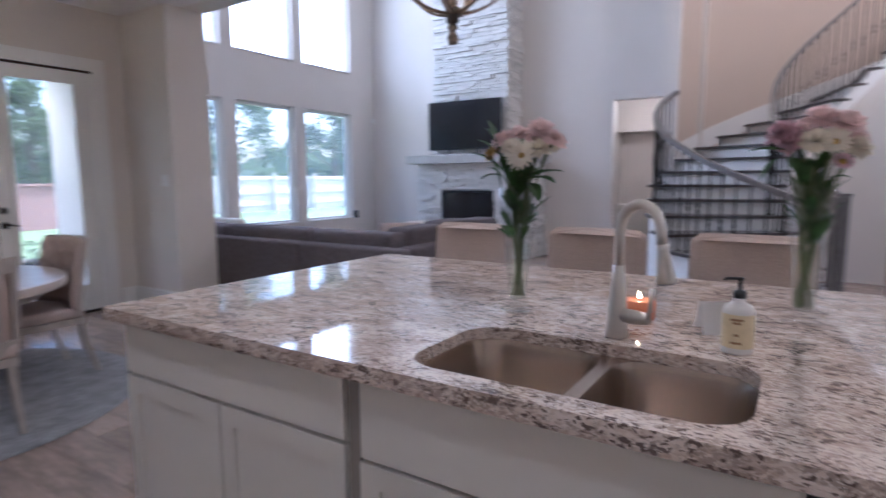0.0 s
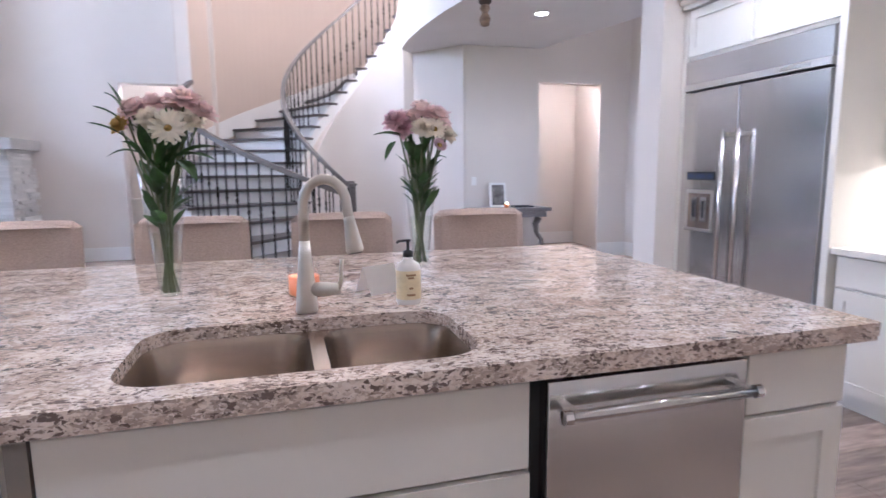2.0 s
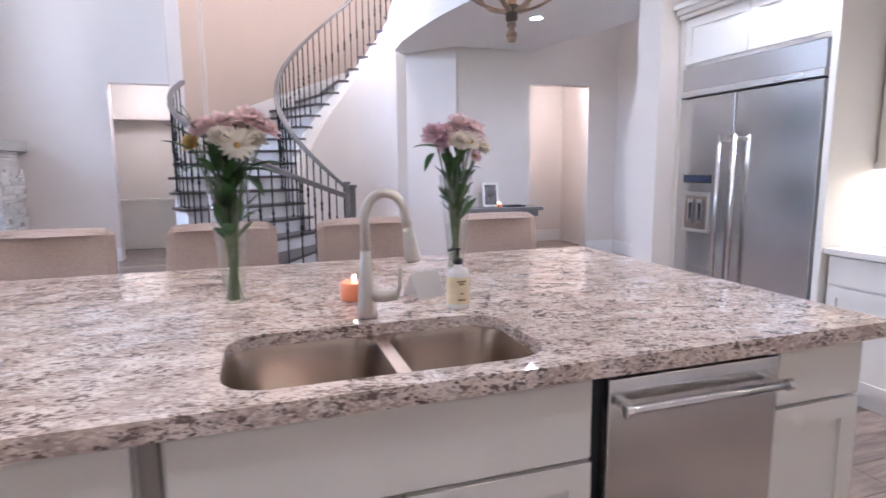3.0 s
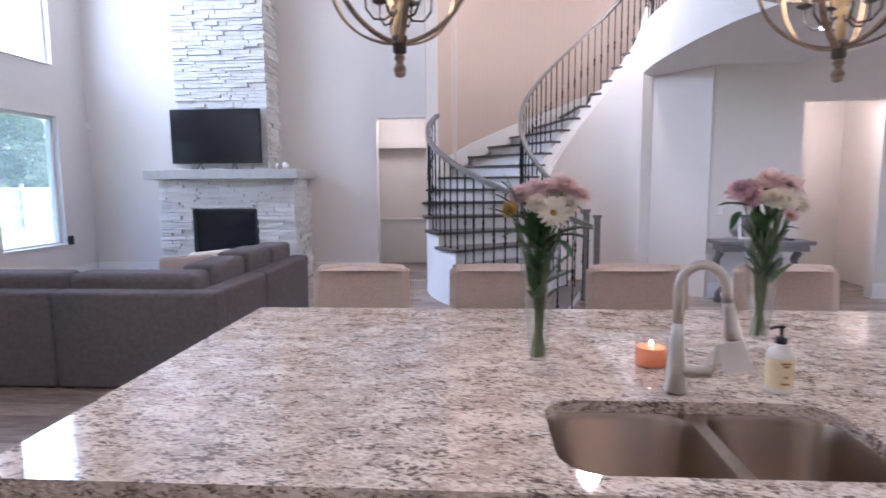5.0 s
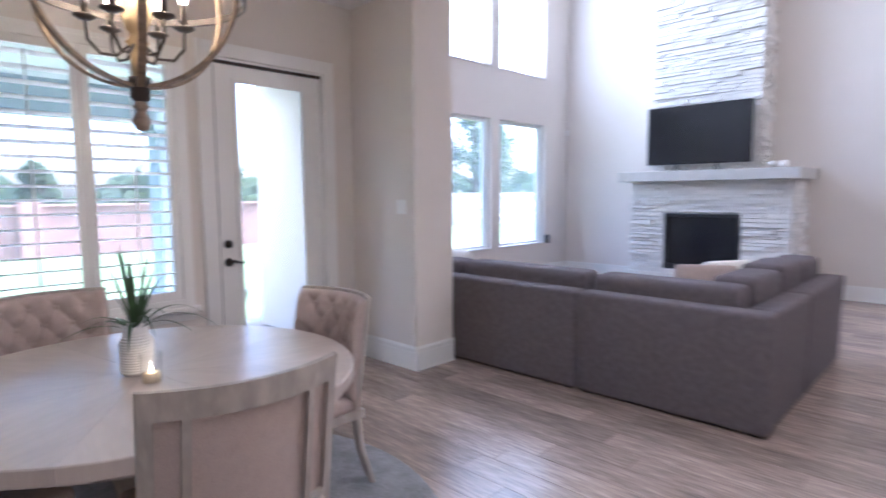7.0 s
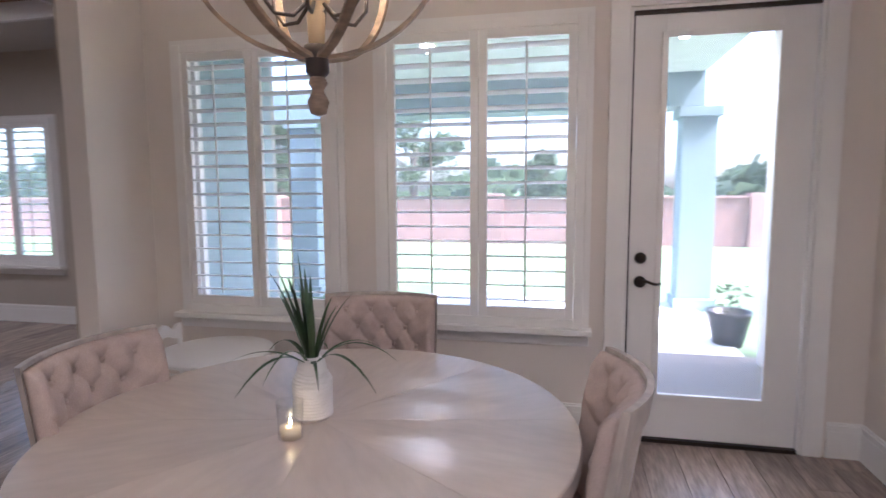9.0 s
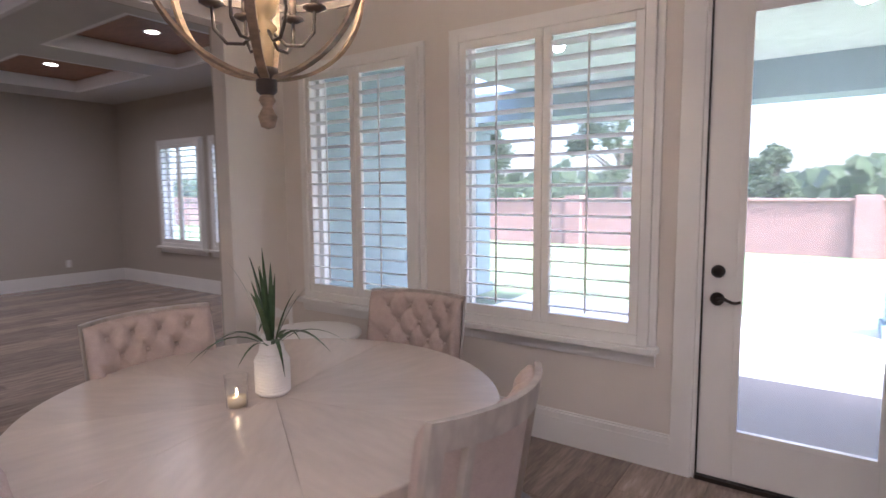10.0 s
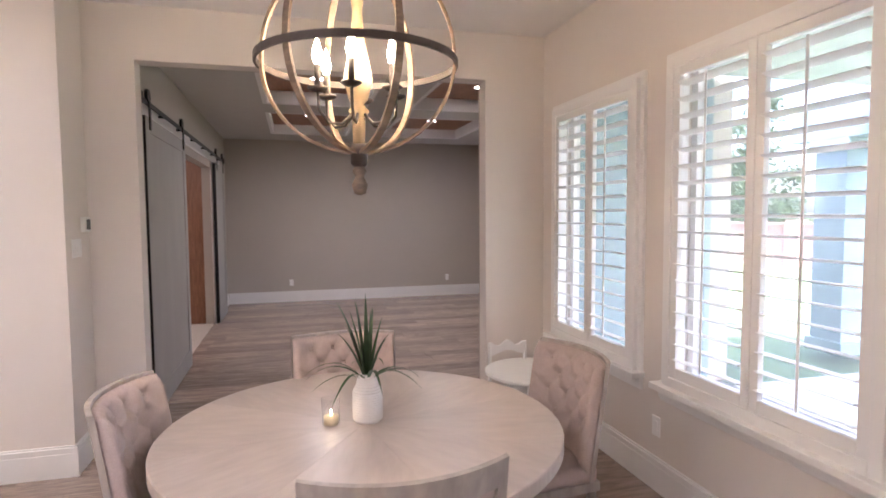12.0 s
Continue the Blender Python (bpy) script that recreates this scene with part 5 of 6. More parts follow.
def orb_chandelier(x, y, zc, R, ceiling, power, label):
    c = thing("orb_chandelier", label, "chandelier", pose(x, y, zc), "orb chandeliers")
    lo, hi = -0.95 * R, 1.12 * R
    for k in range(3):
        bm = bmesh.new()
        a = math.pi * k / 3 + 0.785
        n = 56
        rings = []
        for i in range(n):
            t = 2 * math.pi * i / n
            r, z = R * math.sin(t), -math.cos(t)
            z = z * (-lo if z < 0 else hi)
            d = Vector((math.cos(a), math.sin(a), 0))
            s = Vector((-math.sin(a), math.cos(a), 0))
            nrm = (d * math.sin(t) + Vector((0, 0, -math.cos(t)))).normalized()
            p = d * r + Vector((0, 0, z))
            w, th = 0.036 * R, 0.016 * R
            rings.append([bm.verts.new(p + s * u * w + nrm * v * th) for u, v in ((-1, -1), (1, -1), (1, 1), (-1, 1))])
        for i in range(n):
            p, q = rings[i], rings[(i + 1) % n]
            for j in range(4):
                bm.faces.new((p[j], p[(j + 1) % 4], q[(j + 1) % 4], q[j]))
        bmesh.ops.recalc_face_normals(bm, faces=bm.faces[:])
        part("hoop", bm, ORBWOOD, c, "bent weathered wood hoop")
    part("band", sweep([(1.02 * R * math.cos(t), 1.02 * R * math.sin(t), -0.04 * R) for t in (2 * math.pi * k / 56 for k in range(56))], 0.03 * R, 0.07 * R, closed=True), ORBDARK, c, "dark horizontal band")
    part("column", lathe([(0, -0.95), (0.06, -0.95), (0.07, -0.62), (0.05, -0.6), (0.11, -0.52), (0.05, -0.45), (0.1, -0.4), (0.15, -0.2), (0.13, -0.08), (0.07, 0.2), (0.05, 0.5), (0.08, 0.7), (0.04, 0.8), (0.04, 1.12), (0, 1.12)], 20, m=Matrix.Scale(R, 4)), material("pale_turned_wood", (0.50, 0.36, 0.20), 0.5, vary=0.15, bump=0.04) if "pale_turned_wood" not in bpy.data.materials else bpy.data.materials["pale_turned_wood"], c, "turned pale wood column", True)
    f = part("hub", lathe([(0, -0.86), (0.10, -0.86), (0.11, -0.93), (0.09, -0.96), (0.09, -1.06), (0.05, -1.1), (0, -1.1)], 20, m=Matrix.Scale(R, 4)), ORBDARK, c, "dark hub", True)
    part("finial", lathe([(0, -1.08), (0.05, -1.08), (0.075, -1.14), (0.05, -1.18), (0.045, -1.2), (0.085, -1.28), (0.06, -1.37), (0, -1.39)], 20, m=Matrix.Scale(R, 4)), ORBWOOD, f, "turned wooden finial", True)
    for k in range(6):
        a = 2 * math.pi * k / 6 + 0.26
        d = Vector((math.cos(a), math.sin(a), 0))
        pts = [d * R * r + Vector((0, 0, R * z)) for r, z in ((0.06, -0.54), (0.18, -0.66), (0.32, -0.66), (0.42, -0.54), (0.43, -0.36))]
        arm = part("arm", tube(pts, 0.016 * R, 8), ORBDARK, c, "curved iron arm", True)
        e = Matrix.Translation(pts[-1])
        part("cup", lathe([(0, 0), (0.05, 0.0), (0.105, 0.03), (0.1, 0.045), (0.03, 0.05), (0, 0.05)], 16, m=e @ Matrix.Scale(R, 4)), ORBDARK, arm, smooth=True)
        part("sleeve", lathe([(0, 0.05), (0.032, 0.05), (0.032, 0.27), (0, 0.27)], 12, m=e @ Matrix.Scale(R, 4)), ORBDARK, arm, smooth=True)
        part("bulb", lathe([(0, 0.27), (0.03, 0.28), (0.052, 0.36), (0.03, 0.46), (0, 0.54)], 12, m=e @ Matrix.Scale(R, 4)), BULB, arm, "glowing candle bulb", True)
    part("rod", tube([(0, 0, hi), (0, 0, ceiling - zc - 0.02)], 0.008, 8), ORBDARK, c)
    part("canopy", lathe([(0, ceiling - zc - 0.001), (0.065, ceiling - zc - 0.001), (0.06, ceiling - zc - 0.025), (0, ceiling - zc - 0.03)], 20), ORBDARK, c)
    lamp("chandelier_light", "POINT", pose(x, y, zc + 0.02), power, (1, 0.84, 0.66), radius=0.03)


orb_chandelier(-4.39, 1.2, 2.235, 0.385, HN, 185, "large orb chandelier of bent wood with six candle bulbs")
orb_chandelier(0.353, 2.32, 2.26, 0.28, HN, 5, "orb chandelier of bent wood above the island")
orb_chandelier(-1.25, 2.21, 2.29, 0.28, HN, 5, "orb chandelier of bent wood above the island")
CAN = glowing("downlight_lens", (1.0, 0.9, 0.75), 12)


def downlight(x, y, z, power, color=(1, 0.92, 0.82)):
    d = thing("downlight", "round white recessed ceiling light, lit", "downlight", pose(x, y, z), "recessed lights")
    part("trim", lathe([(0.062, -0.001), (0.085, -0.001), (0.085, -0.006), (0.062, -0.004)], 28), WHITE, d)
    part("lens", lathe([(0, -0.0015), (0.062, -0.0015), (0.062, -0.0035), (0, -0.0035)], 28), CAN, d)
    lamp("downlight_beam", "SPOT", look((x, y, z - 0.02), (x, y, 0)), power, color, radius=0.06, spot=radians(165))


downlight(2.33, 5.95, 2.97, 12)
for x, y in ((-4.43, -5.66), (-6.38, -5.66), (-4.43, -3.15), (-6.38, -3.15)):
    downlight(x, y, ZG + 0.165, 8, (1, 0.9, 0.78))
# these five are unseen, added to brighten kitchen and island
for x, y in ((-2.0, 0.4), (1.6, 0.6), (-2.6, 2.6), (-0.4, 0.3), (1.9, 2.6)):
    downlight(x, y, HN, 3.5 if y < 1 else 14)
for x, y in ((-8.18, 2.9), (-8.18, 0.6)):
    downlight(x, y, 2.85, 26, (1, 0.95, 0.88))

# ---- nook ----
RUG = material("grey_woven_rug", (0.30, 0.29, 0.29), 0.95, vary=0.2, scale=8, bump=0.35, bscale=300, grain=0.4, gscale=60)
tagged(part("round_rug", lathe([(0, 0.001), (1.19, 0.001), (1.20, 0.006), (1.19, 0.012), (0, 0.012)], 64, m=Matrix.Translation((-4.40, 1.18, 0))), RUG), "round grey woven rug under the table", "rug")
tb = thing("round_table", "round dining table with a pale washed oak top", "table", pose(-4.40, 1.17, 0.012))
RT, ZT = 0.815, 0.738
for k in range(8):
    bm = bmesh.new()
    a0, a1 = 2 * math.pi * k / 8 + 0.2, 2 * math.pi * (k + 1) / 8 + 0.2
    n = 10
    g = 0.0006
    mid = Vector((math.cos((a0 + a1) / 2), math.sin((a0 + a1) / 2), 0)) * g * 2
    rim = [Vector((RT * math.cos(a0 + (a1 - a0) * i / n), RT * math.sin(a0 + (a1 - a0) * i / n), 0)) + mid for i in range(n + 1)]
    loops = [[bm.verts.new(mid + Vector((0, 0, z)))] + [bm.verts.new(p * sc + Vector((0, 0, z))) for p in rim] for z, sc in ((ZT - 0.055, 0.995), (ZT - 0.05, 1), (ZT - 0.004, 1), (ZT, 0.995))]
    bm.faces.new(loops[0][::-1]), bm.faces.new(loops[-1])
    for p, q in zip(loops, loops[1:]):
        for i in range(len(p)):
            bm.faces.new((p[i], p[(i + 1) % len(p)], q[(i + 1) % len(q)], q[i]))
    rot = Matrix.Rotation(-(a0 + a1) / 2, 4, "Z")
    bmesh.ops.transform(bm, matrix=rot, verts=bm.verts[:])
    bmesh.ops.recalc_face_normals(bm, faces=bm.faces[:])
    w = part("top_segment", bm, TABLEWOOD, tb)
    w.matrix_basis = rot.inverted()
part("apron", lathe([(0.66, ZT - 0.12), (0.68, ZT - 0.12), (0.68, ZT - 0.056), (0.66, ZT - 0.056)], 48), CHAIRWOOD, tb)
part("pedestal", lathe([(0, 0), (0.34, 0), (0.36, 0.05), (0.2, 0.1), (0.12, 0.2), (0.16, 0.4), (0.11, 0.55), (0.2, ZT - 0.056), (0, ZT - 0.056)], 32), CHAIRWOOD, tb, smooth=True)


def dining_chair():
    c = thing("dining_chair", "grey-washed wooden dining chair with tufted beige linen back", "chair", group="chairs round the table")
    W, H0, H1, n, m = 0.275, 0.46, 0.935, 60, 40

    def back(u, v, off):
        curve = 0.085 * u * u
        lean = -0.075 * v
        return Vector((u * W, lean + curve - 0.0 + off, H0 + (H1 - H0) * v))
    bm = bmesh.new()
    tuft = [(-0.66, 0.86), (-0.22, 0.86), (0.22, 0.86), (0.66, 0.86), (-0.44, 0.68), (0, 0.68), (0.44, 0.68), (-0.66, 0.5), (-0.22, 0.5), (0.22, 0.5), (0.66, 0.5), (-0.44, 0.32), (0, 0.32), (0.44, 0.32)]

    def puff(u, v):
        d = 1.0
        for a, b in tuft:
            q = math.hypot((u - a) / 0.30, (v - b) / 0.22)
            d = min(d, q)
        p = 0.055 * min(1, d) ** 0.55
        for a, b in tuft:
            for s in (-1, 1):
                t = ((v - b) / 0.18)
                if 0 < t < 1:
                    dist = abs((u - a) - s * 0.22 * t)
                    p -= 0.016 * math.exp(-(dist / 0.028) ** 2)
        e = min(1 - abs(u), 1) / 0.14
        f = min(v, 1 - v) / 0.10
        return max(0.003, p) * min(1, max(0, e)) ** 0.5 * min(1, max(0, f)) ** 0.5
    front = [[bm.verts.new(back(-1 + 2 * i / n, j / m, 0.018 + puff(-1 + 2 * i / n, j / m))) for i in range(n + 1)] for j in range(m + 1)]
    rear = [[bm.verts.new(back(-1 + 2 * i / n, j / m, 0.0)) for i in range(n + 1)] for j in range(m + 1)]
    for j in range(m):
        for i in range(n):
            bm.faces.new((front[j][i], front[j][i + 1], front[j + 1][i + 1], front[j + 1][i]))
            bm.faces.new((rear[j][i], rear[j + 1][i], rear[j + 1][i + 1], rear[j][i + 1]))
    for j in range(m):
        for i in (0, n):
            bm.faces.new((front[j][i], front[j + 1][i], rear[j + 1][i], rear[j][i]))
    for i in range(n):
        for j in (0, m):
            bm.faces.new((front[j][i], front[j][i + 1], rear[j][i + 1], rear[j][i]))
    bmesh.ops.recalc_face_normals(bm, faces=bm.faces[:])
    bk = part("backrest", bm, LINEN, c, "tufted beige linen backrest", True)
    for a, b in tuft:
        p = back(a, b, 0.026)
        part("button", lathe([(0, 0.007), (0.009, 0.006), (0.012, 0), (0, 0)], 10, m=Matrix.Translation(p) @ Matrix.Rotation(radians(-90), 4, "X")), LINEN, bk, smooth=True)
    # wooden frame behind the upholstery
    def strip(us, vs, o0, o1, name):
        bm = bmesh.new()
        grid = [[[bm.verts.new(back(u, v, o)) for u in us] for v in vs] for o in (o0, o1)]
        a, b = grid
        for j in range(len(vs) - 1):
            for i in range(len(us) - 1):
                bm.faces.new((a[j][i], a[j][i + 1], a[j + 1][i + 1], a[j + 1][i]))
                bm.faces.new((b[j][i], b[j + 1][i], b[j + 1][i + 1], b[j][i + 1]))
        for j in range(len(vs) - 1):
            for i in (0, len(us) - 1):
                bm.faces.new((a[j][i], a[j + 1][i], b[j + 1][i], b[j][i]))
        for i in range(len(us) - 1):
            for j in (0, len(vs) - 1):
                bm.faces.new((a[j][i], a[j][i + 1], b[j][i + 1], b[j][i]))
        bmesh.ops.recalc_face_normals(bm, faces=bm.faces[:])
        return part(name, bm, CHAIRWOOD, c)
    rng_u = lambda a, b, k: [a + (b - a) * i / k for i in range(k + 1)]
    strip(rng_u(-1.03, 1.03, 24), rng_u(0.86, 1.03, 3), -0.022, -0.001, "top_rail")
    strip(rng_u(-1.03, 1.03, 24), rng_u(-0.08, 0.08, 3), -0.022, -0.001, "lower_rail")
    for s in (-1, 1):
        strip(rng_u(0.90 * s, 1.03 * s, 2), rng_u(0.08, 0.86, 8), -0.022, -0.001, "stile")
        strip(rng_u(0.60 * s, 0.68 * s, 2), rng_u(0.08, 0.86, 8), -0.020, -0.001, "inner_stile")
    part("seat", boxes((-0.26, 0.03, 0.40, 0.26, 0.50, 0.48), bevel=0.03, seg=3), LINEN, c, "beige linen seat", True)
    part("seat_frame", boxes((-0.255, 0.02, 0.36, 0.255, 0.49, 0.405), bevel=0.004), CHAIRWOOD, c)
    for x, y, s in ((-0.225, 0.46, 1), (0.225, 0.46, 1), (-0.225, 0.05, -1), (0.225, 0.05, -1)):
        part("leg", tube([(x, y, 0.37), (x, y + (0.0 if s > 0 else -0.02), 0.2), (x * 1.02, y + (0.01 if s > 0 else -0.09), 0.0)], [0.024, 0.021, 0.016], 8), CHAIRWOOD, c)
    return c


ZR = 0.012
ch = dining_chair()
ch.matrix_basis = pose(-4.385, 0.345, ZR, 0, 0, 0)            # far side
for x, y, a in ((-5.43, 1.03, -90 + 6), (-4.40, 2.075, 180), (-3.49, 1.14, 90 - 6)):
    copy_thing(ch, pose(x, y, ZR, 0, 0, a))
pv = thing("ribbed_vase", "white ribbed ceramic vase on the dining table", "vase", pose(-4.415, 1.14, 0.75))
prof = [(0, 0), (0.052, 0), (0.056, 0.004)]
for k in range(15):
    z, r = 0.010 + k * 0.0102, 0.064 if k < 12 else 0.064 - 0.0045 * (k - 11) ** 1.2
    prof += [(r - 0.0035, z), (r, z + 0.003), (r, z + 0.0065), (r - 0.0035, z + 0.0095)]
prof += [(0.046, 0.168), (0.042, 0.187), (0.034, 0.195), (0.030, 0.197), (0.030, 0.203), (0.026, 0.203), (0.026, 0.16), (0, 0.16)]
part("body", lathe(prof, 40), CERAMIC, pv, smooth=True)
gp = thing("potted_grass", "artificial grass plant with long arching dark green blades", "plant", pose(-4.415, 1.14, 0.75))
BLADE = material("dark_grass_blade", (0.06, 0.12, 0.045), 0.45, vary=0.3, scale=20, bump=0)
rng = random.Random(12)
for k in range(27):
    if k < 13:            # upright tuft, leaning towards the grey room
        a, out, L, droop = rng.gauss(-1.15, 0.9), rng.uniform(0.05, 0.46), rng.uniform(0.26, 0.40), rng.uniform(0.0, 0.03)
    elif k < 17:          # short blades on the other side
        a, out, L, droop = rng.gauss(2.0, 0.6), rng.uniform(0.35, 0.6), rng.uniform(0.22, 0.30), rng.uniform(0.02, 0.06)
    else:                 # long arching blades all round
        a, out, L, droop = 6.283 * (k - 17) / 10 + rng.uniform(-0.25, 0.25), rng.uniform(0.72, 0.93), rng.uniform(0.26, 0.37), rng.uniform(0.10, 0.2)
    d = Vector((math.cos(a), math.sin(a), 0))
    s = Vector((-math.sin(a), math.cos(a), 0)) * rng.uniform(0.007, 0.0115)
    rise = math.sqrt(1 - out * out)
    bm = bmesh.new()
    rows = []
    for j in range(10):
        t = j / 9
        p = d * (0.010 + out * L * t ** 1.2) + Vector((0, 0, 0.165 + L * rise * (1.25 * t - 0.25 * t * t) - droop * t ** 2.4))
        w = (1 - t ** 2.5) * (0.5 + 0.5 * min(1, 3 * t)) + 0.05
        rows.append([bm.verts.new(p - s * w), bm.verts.new(p + Vector((0, 0, -0.25 * s.length * w))), bm.verts.new(p + s * w)])
    for p, q in zip(rows, rows[1:]):
        for i in range(2):
            bm.faces.new((p[i], p[i + 1], q[i + 1], q[i]))
    part("blade", bm, BLADE, gp)
cg = thing("glass_candle", "lit white candle in a clear glass cup", "candle", pose(-4.262, 1.14, 0.75))
part("wax", lathe([(0, 0.001), (0.03, 0.001), (0.031, 0.035), (0, 0.033)], 24), material("cream_wax", (0.8, 0.66, 0.45), 0.4, vary=0.03), cg, smooth=True)
part("glass", lathe([(0.0345, 0.0), (0.036, 0.0), (0.040, 0.112), (0.0386, 0.112), (0.0345, 0.0)], 32), GLASS, cg, smooth=True).visible_shadow = False
part("flame", lathe([(0, 0.037), (0.004, 0.043), (0.003, 0.052), (0, 0.062)], 10), FLAME, cg, smooth=True)
# child's table and chair by the window
kt = thing("small_round_table", "small round white child's table by the window", "table", pose(-5.74, -0.13, 0))
part("top", lathe([(0, 0.50), (0.33, 0.50), (0.34, 0.505), (0.34, 0.52), (0.33, 0.525), (0, 0.525)], 40), WHITE, kt)
part("pedestal", lathe([(0, 0), (0.2, 0), (0.2, 0.02), (0.05, 0.06), (0.04, 0.45), (0.1, 0.5), (0, 0.5)], 24), WHITE, kt, smooth=True)
kc = thing("child_chair", "small white wooden child's chair with a scalloped back", "chair", pose(-5.66, -0.40, 0))
part("seat", boxes((-0.15, -0.02, 0.29, 0.15, 0.26, 0.315), bevel=0.008), WHITE, kc)
bm = bmesh.new()
n = 24
prof = [(-0.15 + 0.3 * i / n, 0.66 + 0.02 * math.cos(math.pi * 4 * (i / n - 0.5)) * (1 if 0.15 < i / n < 0.85 else 0.2), 0.585 + 0.02 * math.cos(math.pi * 2 * (i / n - 0.5))) for i in range(n + 1)]
r0 = [[bm.verts.new((x, y, zt)) for x, zt, zb in prof] + [bm.verts.new((x, y, zb)) for x, zt, zb in prof[::-1]] for y in (-0.03, -0.01)]
bm.faces.new(r0[0]), bm.faces.new(r0[1][::-1])
for k in range(len(r0[0])):
    bm.faces.new((r0[0][k], r0[1][k], r0[1][(k + 1) % len(r0[0])], r0[0][(k + 1) % len(r0[0])]))
bmesh.ops.recalc_face_normals(bm, faces=bm.faces[:])
part("crest_rail", bm, WHITE, kc)
for x in (-0.14, 0.14):
    part("back_post", tube([(x, -0.02, 0), (x, -0.02, 0.64)], 0.014, 10), WHITE, kc)
    part("leg", tube([(x, 0.24, 0), (x, 0.24, 0.29)], 0.014, 10), WHITE, kc)
part("slat", boxes((-0.13, -0.026, 0.42, 0.13, -0.012, 0.47), bevel=0.004), WHITE, kc)
# switches and outlets
def plate_on(name, label, cat, m, w, h, rockers):
    p = thing(name, label, cat, m)
    part("plate", boxes((-w / 2, -0.006, -h / 2, w / 2, -0.0005, h / 2), bevel=0.002), WHITE, p)
    for k in range(rockers):
        x = (k - (rockers - 1) / 2) * 0.046
        part("rocker", boxes((x - 0.016, -0.010, -0.033, x + 0.016, -0.006, 0.033), bevel=0.002), WHITE, p)
plate_on("light_switch", "white double light switch plate on the wall", "light switch", pose(-5.50, YP, 1.35), 0.117, 0.117, 2)
plate_on("light_switch", "white triple light switch plate on the wall", "light switch", pose(-2.78, -0.60, 1.42, 0, 0, -90), 0.163, 0.117, 3)
plate_on("wall_outlet", "white wall outlet above the baseboard", "outlet", pose(-4.08, YG, 0.36, 0, 0, 180), 0.072, 0.117, 1)
plate_on("wall_outlet", "white wall outlet above the baseboard", "outlet", pose(-7.1, YG, 0.36, 0, 0, 180), 0.072, 0.117, 1)
plate_on("wall_outlet", "white wall outlet above the baseboard", "outlet", pose(XN, 0.70, 0.38, 0, 0, 90), 0.072, 0.117, 1)
plate_on("light_switch", "white light switch plate on the wall", "light switch", pose(2.12, 7.6, 1.15), 0.072, 0.117, 1)
th = thing("thermostat", "white thermostat with a dark display", "thermostat", pose(-2.78, -0.75, 1.57, 0, 0, -90))
part("body", boxes((-0.06, -0.025, -0.05, 0.06, -0.0005, 0.05), bevel=0.005), WHITE, th)
part("display", boxes((-0.02, -0.0265, -0.035, 0.05, -0.025, 0.035)), BLACK, th)

# ---- living room ----
fp = thing("fireplace", "tall white stacked ledgestone fireplace with a grey mantel", "fireplace", kind="structure")
BX0, BX1, BY = -6.06, -3.85, 8.78          # lower body
UX0, UX1, UY = -5.83, -4.33, 9.02          # chimney breast
FX0, FX1, FZ = -5.52, -4.46, 1.145
part("core", boxes((BX0 + 0.04, BY + 0.04, 0, FX0, YN, 1.6), (FX1, BY + 0.04, 0, BX1 - 0.04, YN, 1.6), (FX0, BY + 0.04, FZ, FX1, YN, 1.6), (FX0, BY + 0.04, 0, FX1, YN, 0.32)), STONE, fp)
part("breast", boxes((UX0 + 0.04, UY + 0.04, 1.6, UX1 - 0.04, YN, HL)), STONE, fp)
part("mantel", boxes((BX0 - 0.14, BY - 0.16, 1.62, BX1 + 0.10, YN, 1.765), bevel=0.008), MANTEL, fp, "thick pale grey stone mantel shelf")
part("firebox", boxes((FX0, 9.3, 0.32, FX1, 9.35, FZ), (FX0, BY + 0.04, 0.32, FX0 + 0.02, 9.3, FZ), (FX1 - 0.02, BY + 0.04, 0.32, FX1, 9.3, FZ)), BLACK, fp)
part("firebox_frame", boxes((FX0, BY, 0.32, FX0 + 0.045, BY + 0.05, FZ), (FX1 - 0.045, BY, 0.32, FX1, BY + 0.05, FZ), (FX0 + 0.045, BY, FZ - 0.045, FX1 - 0.045, BY + 0.05, FZ), (FX0 + 0.045, BY, 0.32, FX1 - 0.045, BY + 0.05, 0.4), bevel=0.004), BLACK, fp, "black metal firebox frame")
part("fire_glass", boxes((FX0 + 0.045, BY + 0.03, 0.4, FX1 - 0.045, BY + 0.035, FZ - 0.045)), SCREEN, fp, "dark reflective fireplace glass")
tv = thing("television", "black flat screen television on the mantel", "television", pose(-5.13, 8.88, 1.765))
TVW, TVH = 0.73, 0.83
part("housing", boxes((-TVW, 0.0, 0.10, TVW, 0.045, 0.12 + TVH), bevel=0.006), BLACK, tv)
part("screen", boxes((-TVW + 0.014, -0.003, 0.122, TVW - 0.014, -0.0002, 0.11 + TVH)), SCREEN, tv)
for x in (-0.28, 0.28):
    part("foot", tube([(x, -0.09, 0.008), (x, 0.02, 0.10), (x, 0.13, 0.008)], 0.008, 6), BLACK, tv)
for x, mat, lab in ((-4.1, NICKEL, "small round silver ornament on the mantel"), (-3.98, CERAMIC, "small white votive holder on the mantel")):
    o = thing("mantel_ornament", lab, "ornament", pose(x, 8.78, 1.765), "mantel ornaments")
    part("body", lathe([(0, 0), (0.035, 0), (0.05, 0.04), (0.045, 0.08), (0.02, 0.1), (0, 0.1)], 16), mat, o, smooth=True)
    part("rim", lathe([(0.02, 0.1), (0.028, 0.108), (0.018, 0.108)], 16), mat, o)


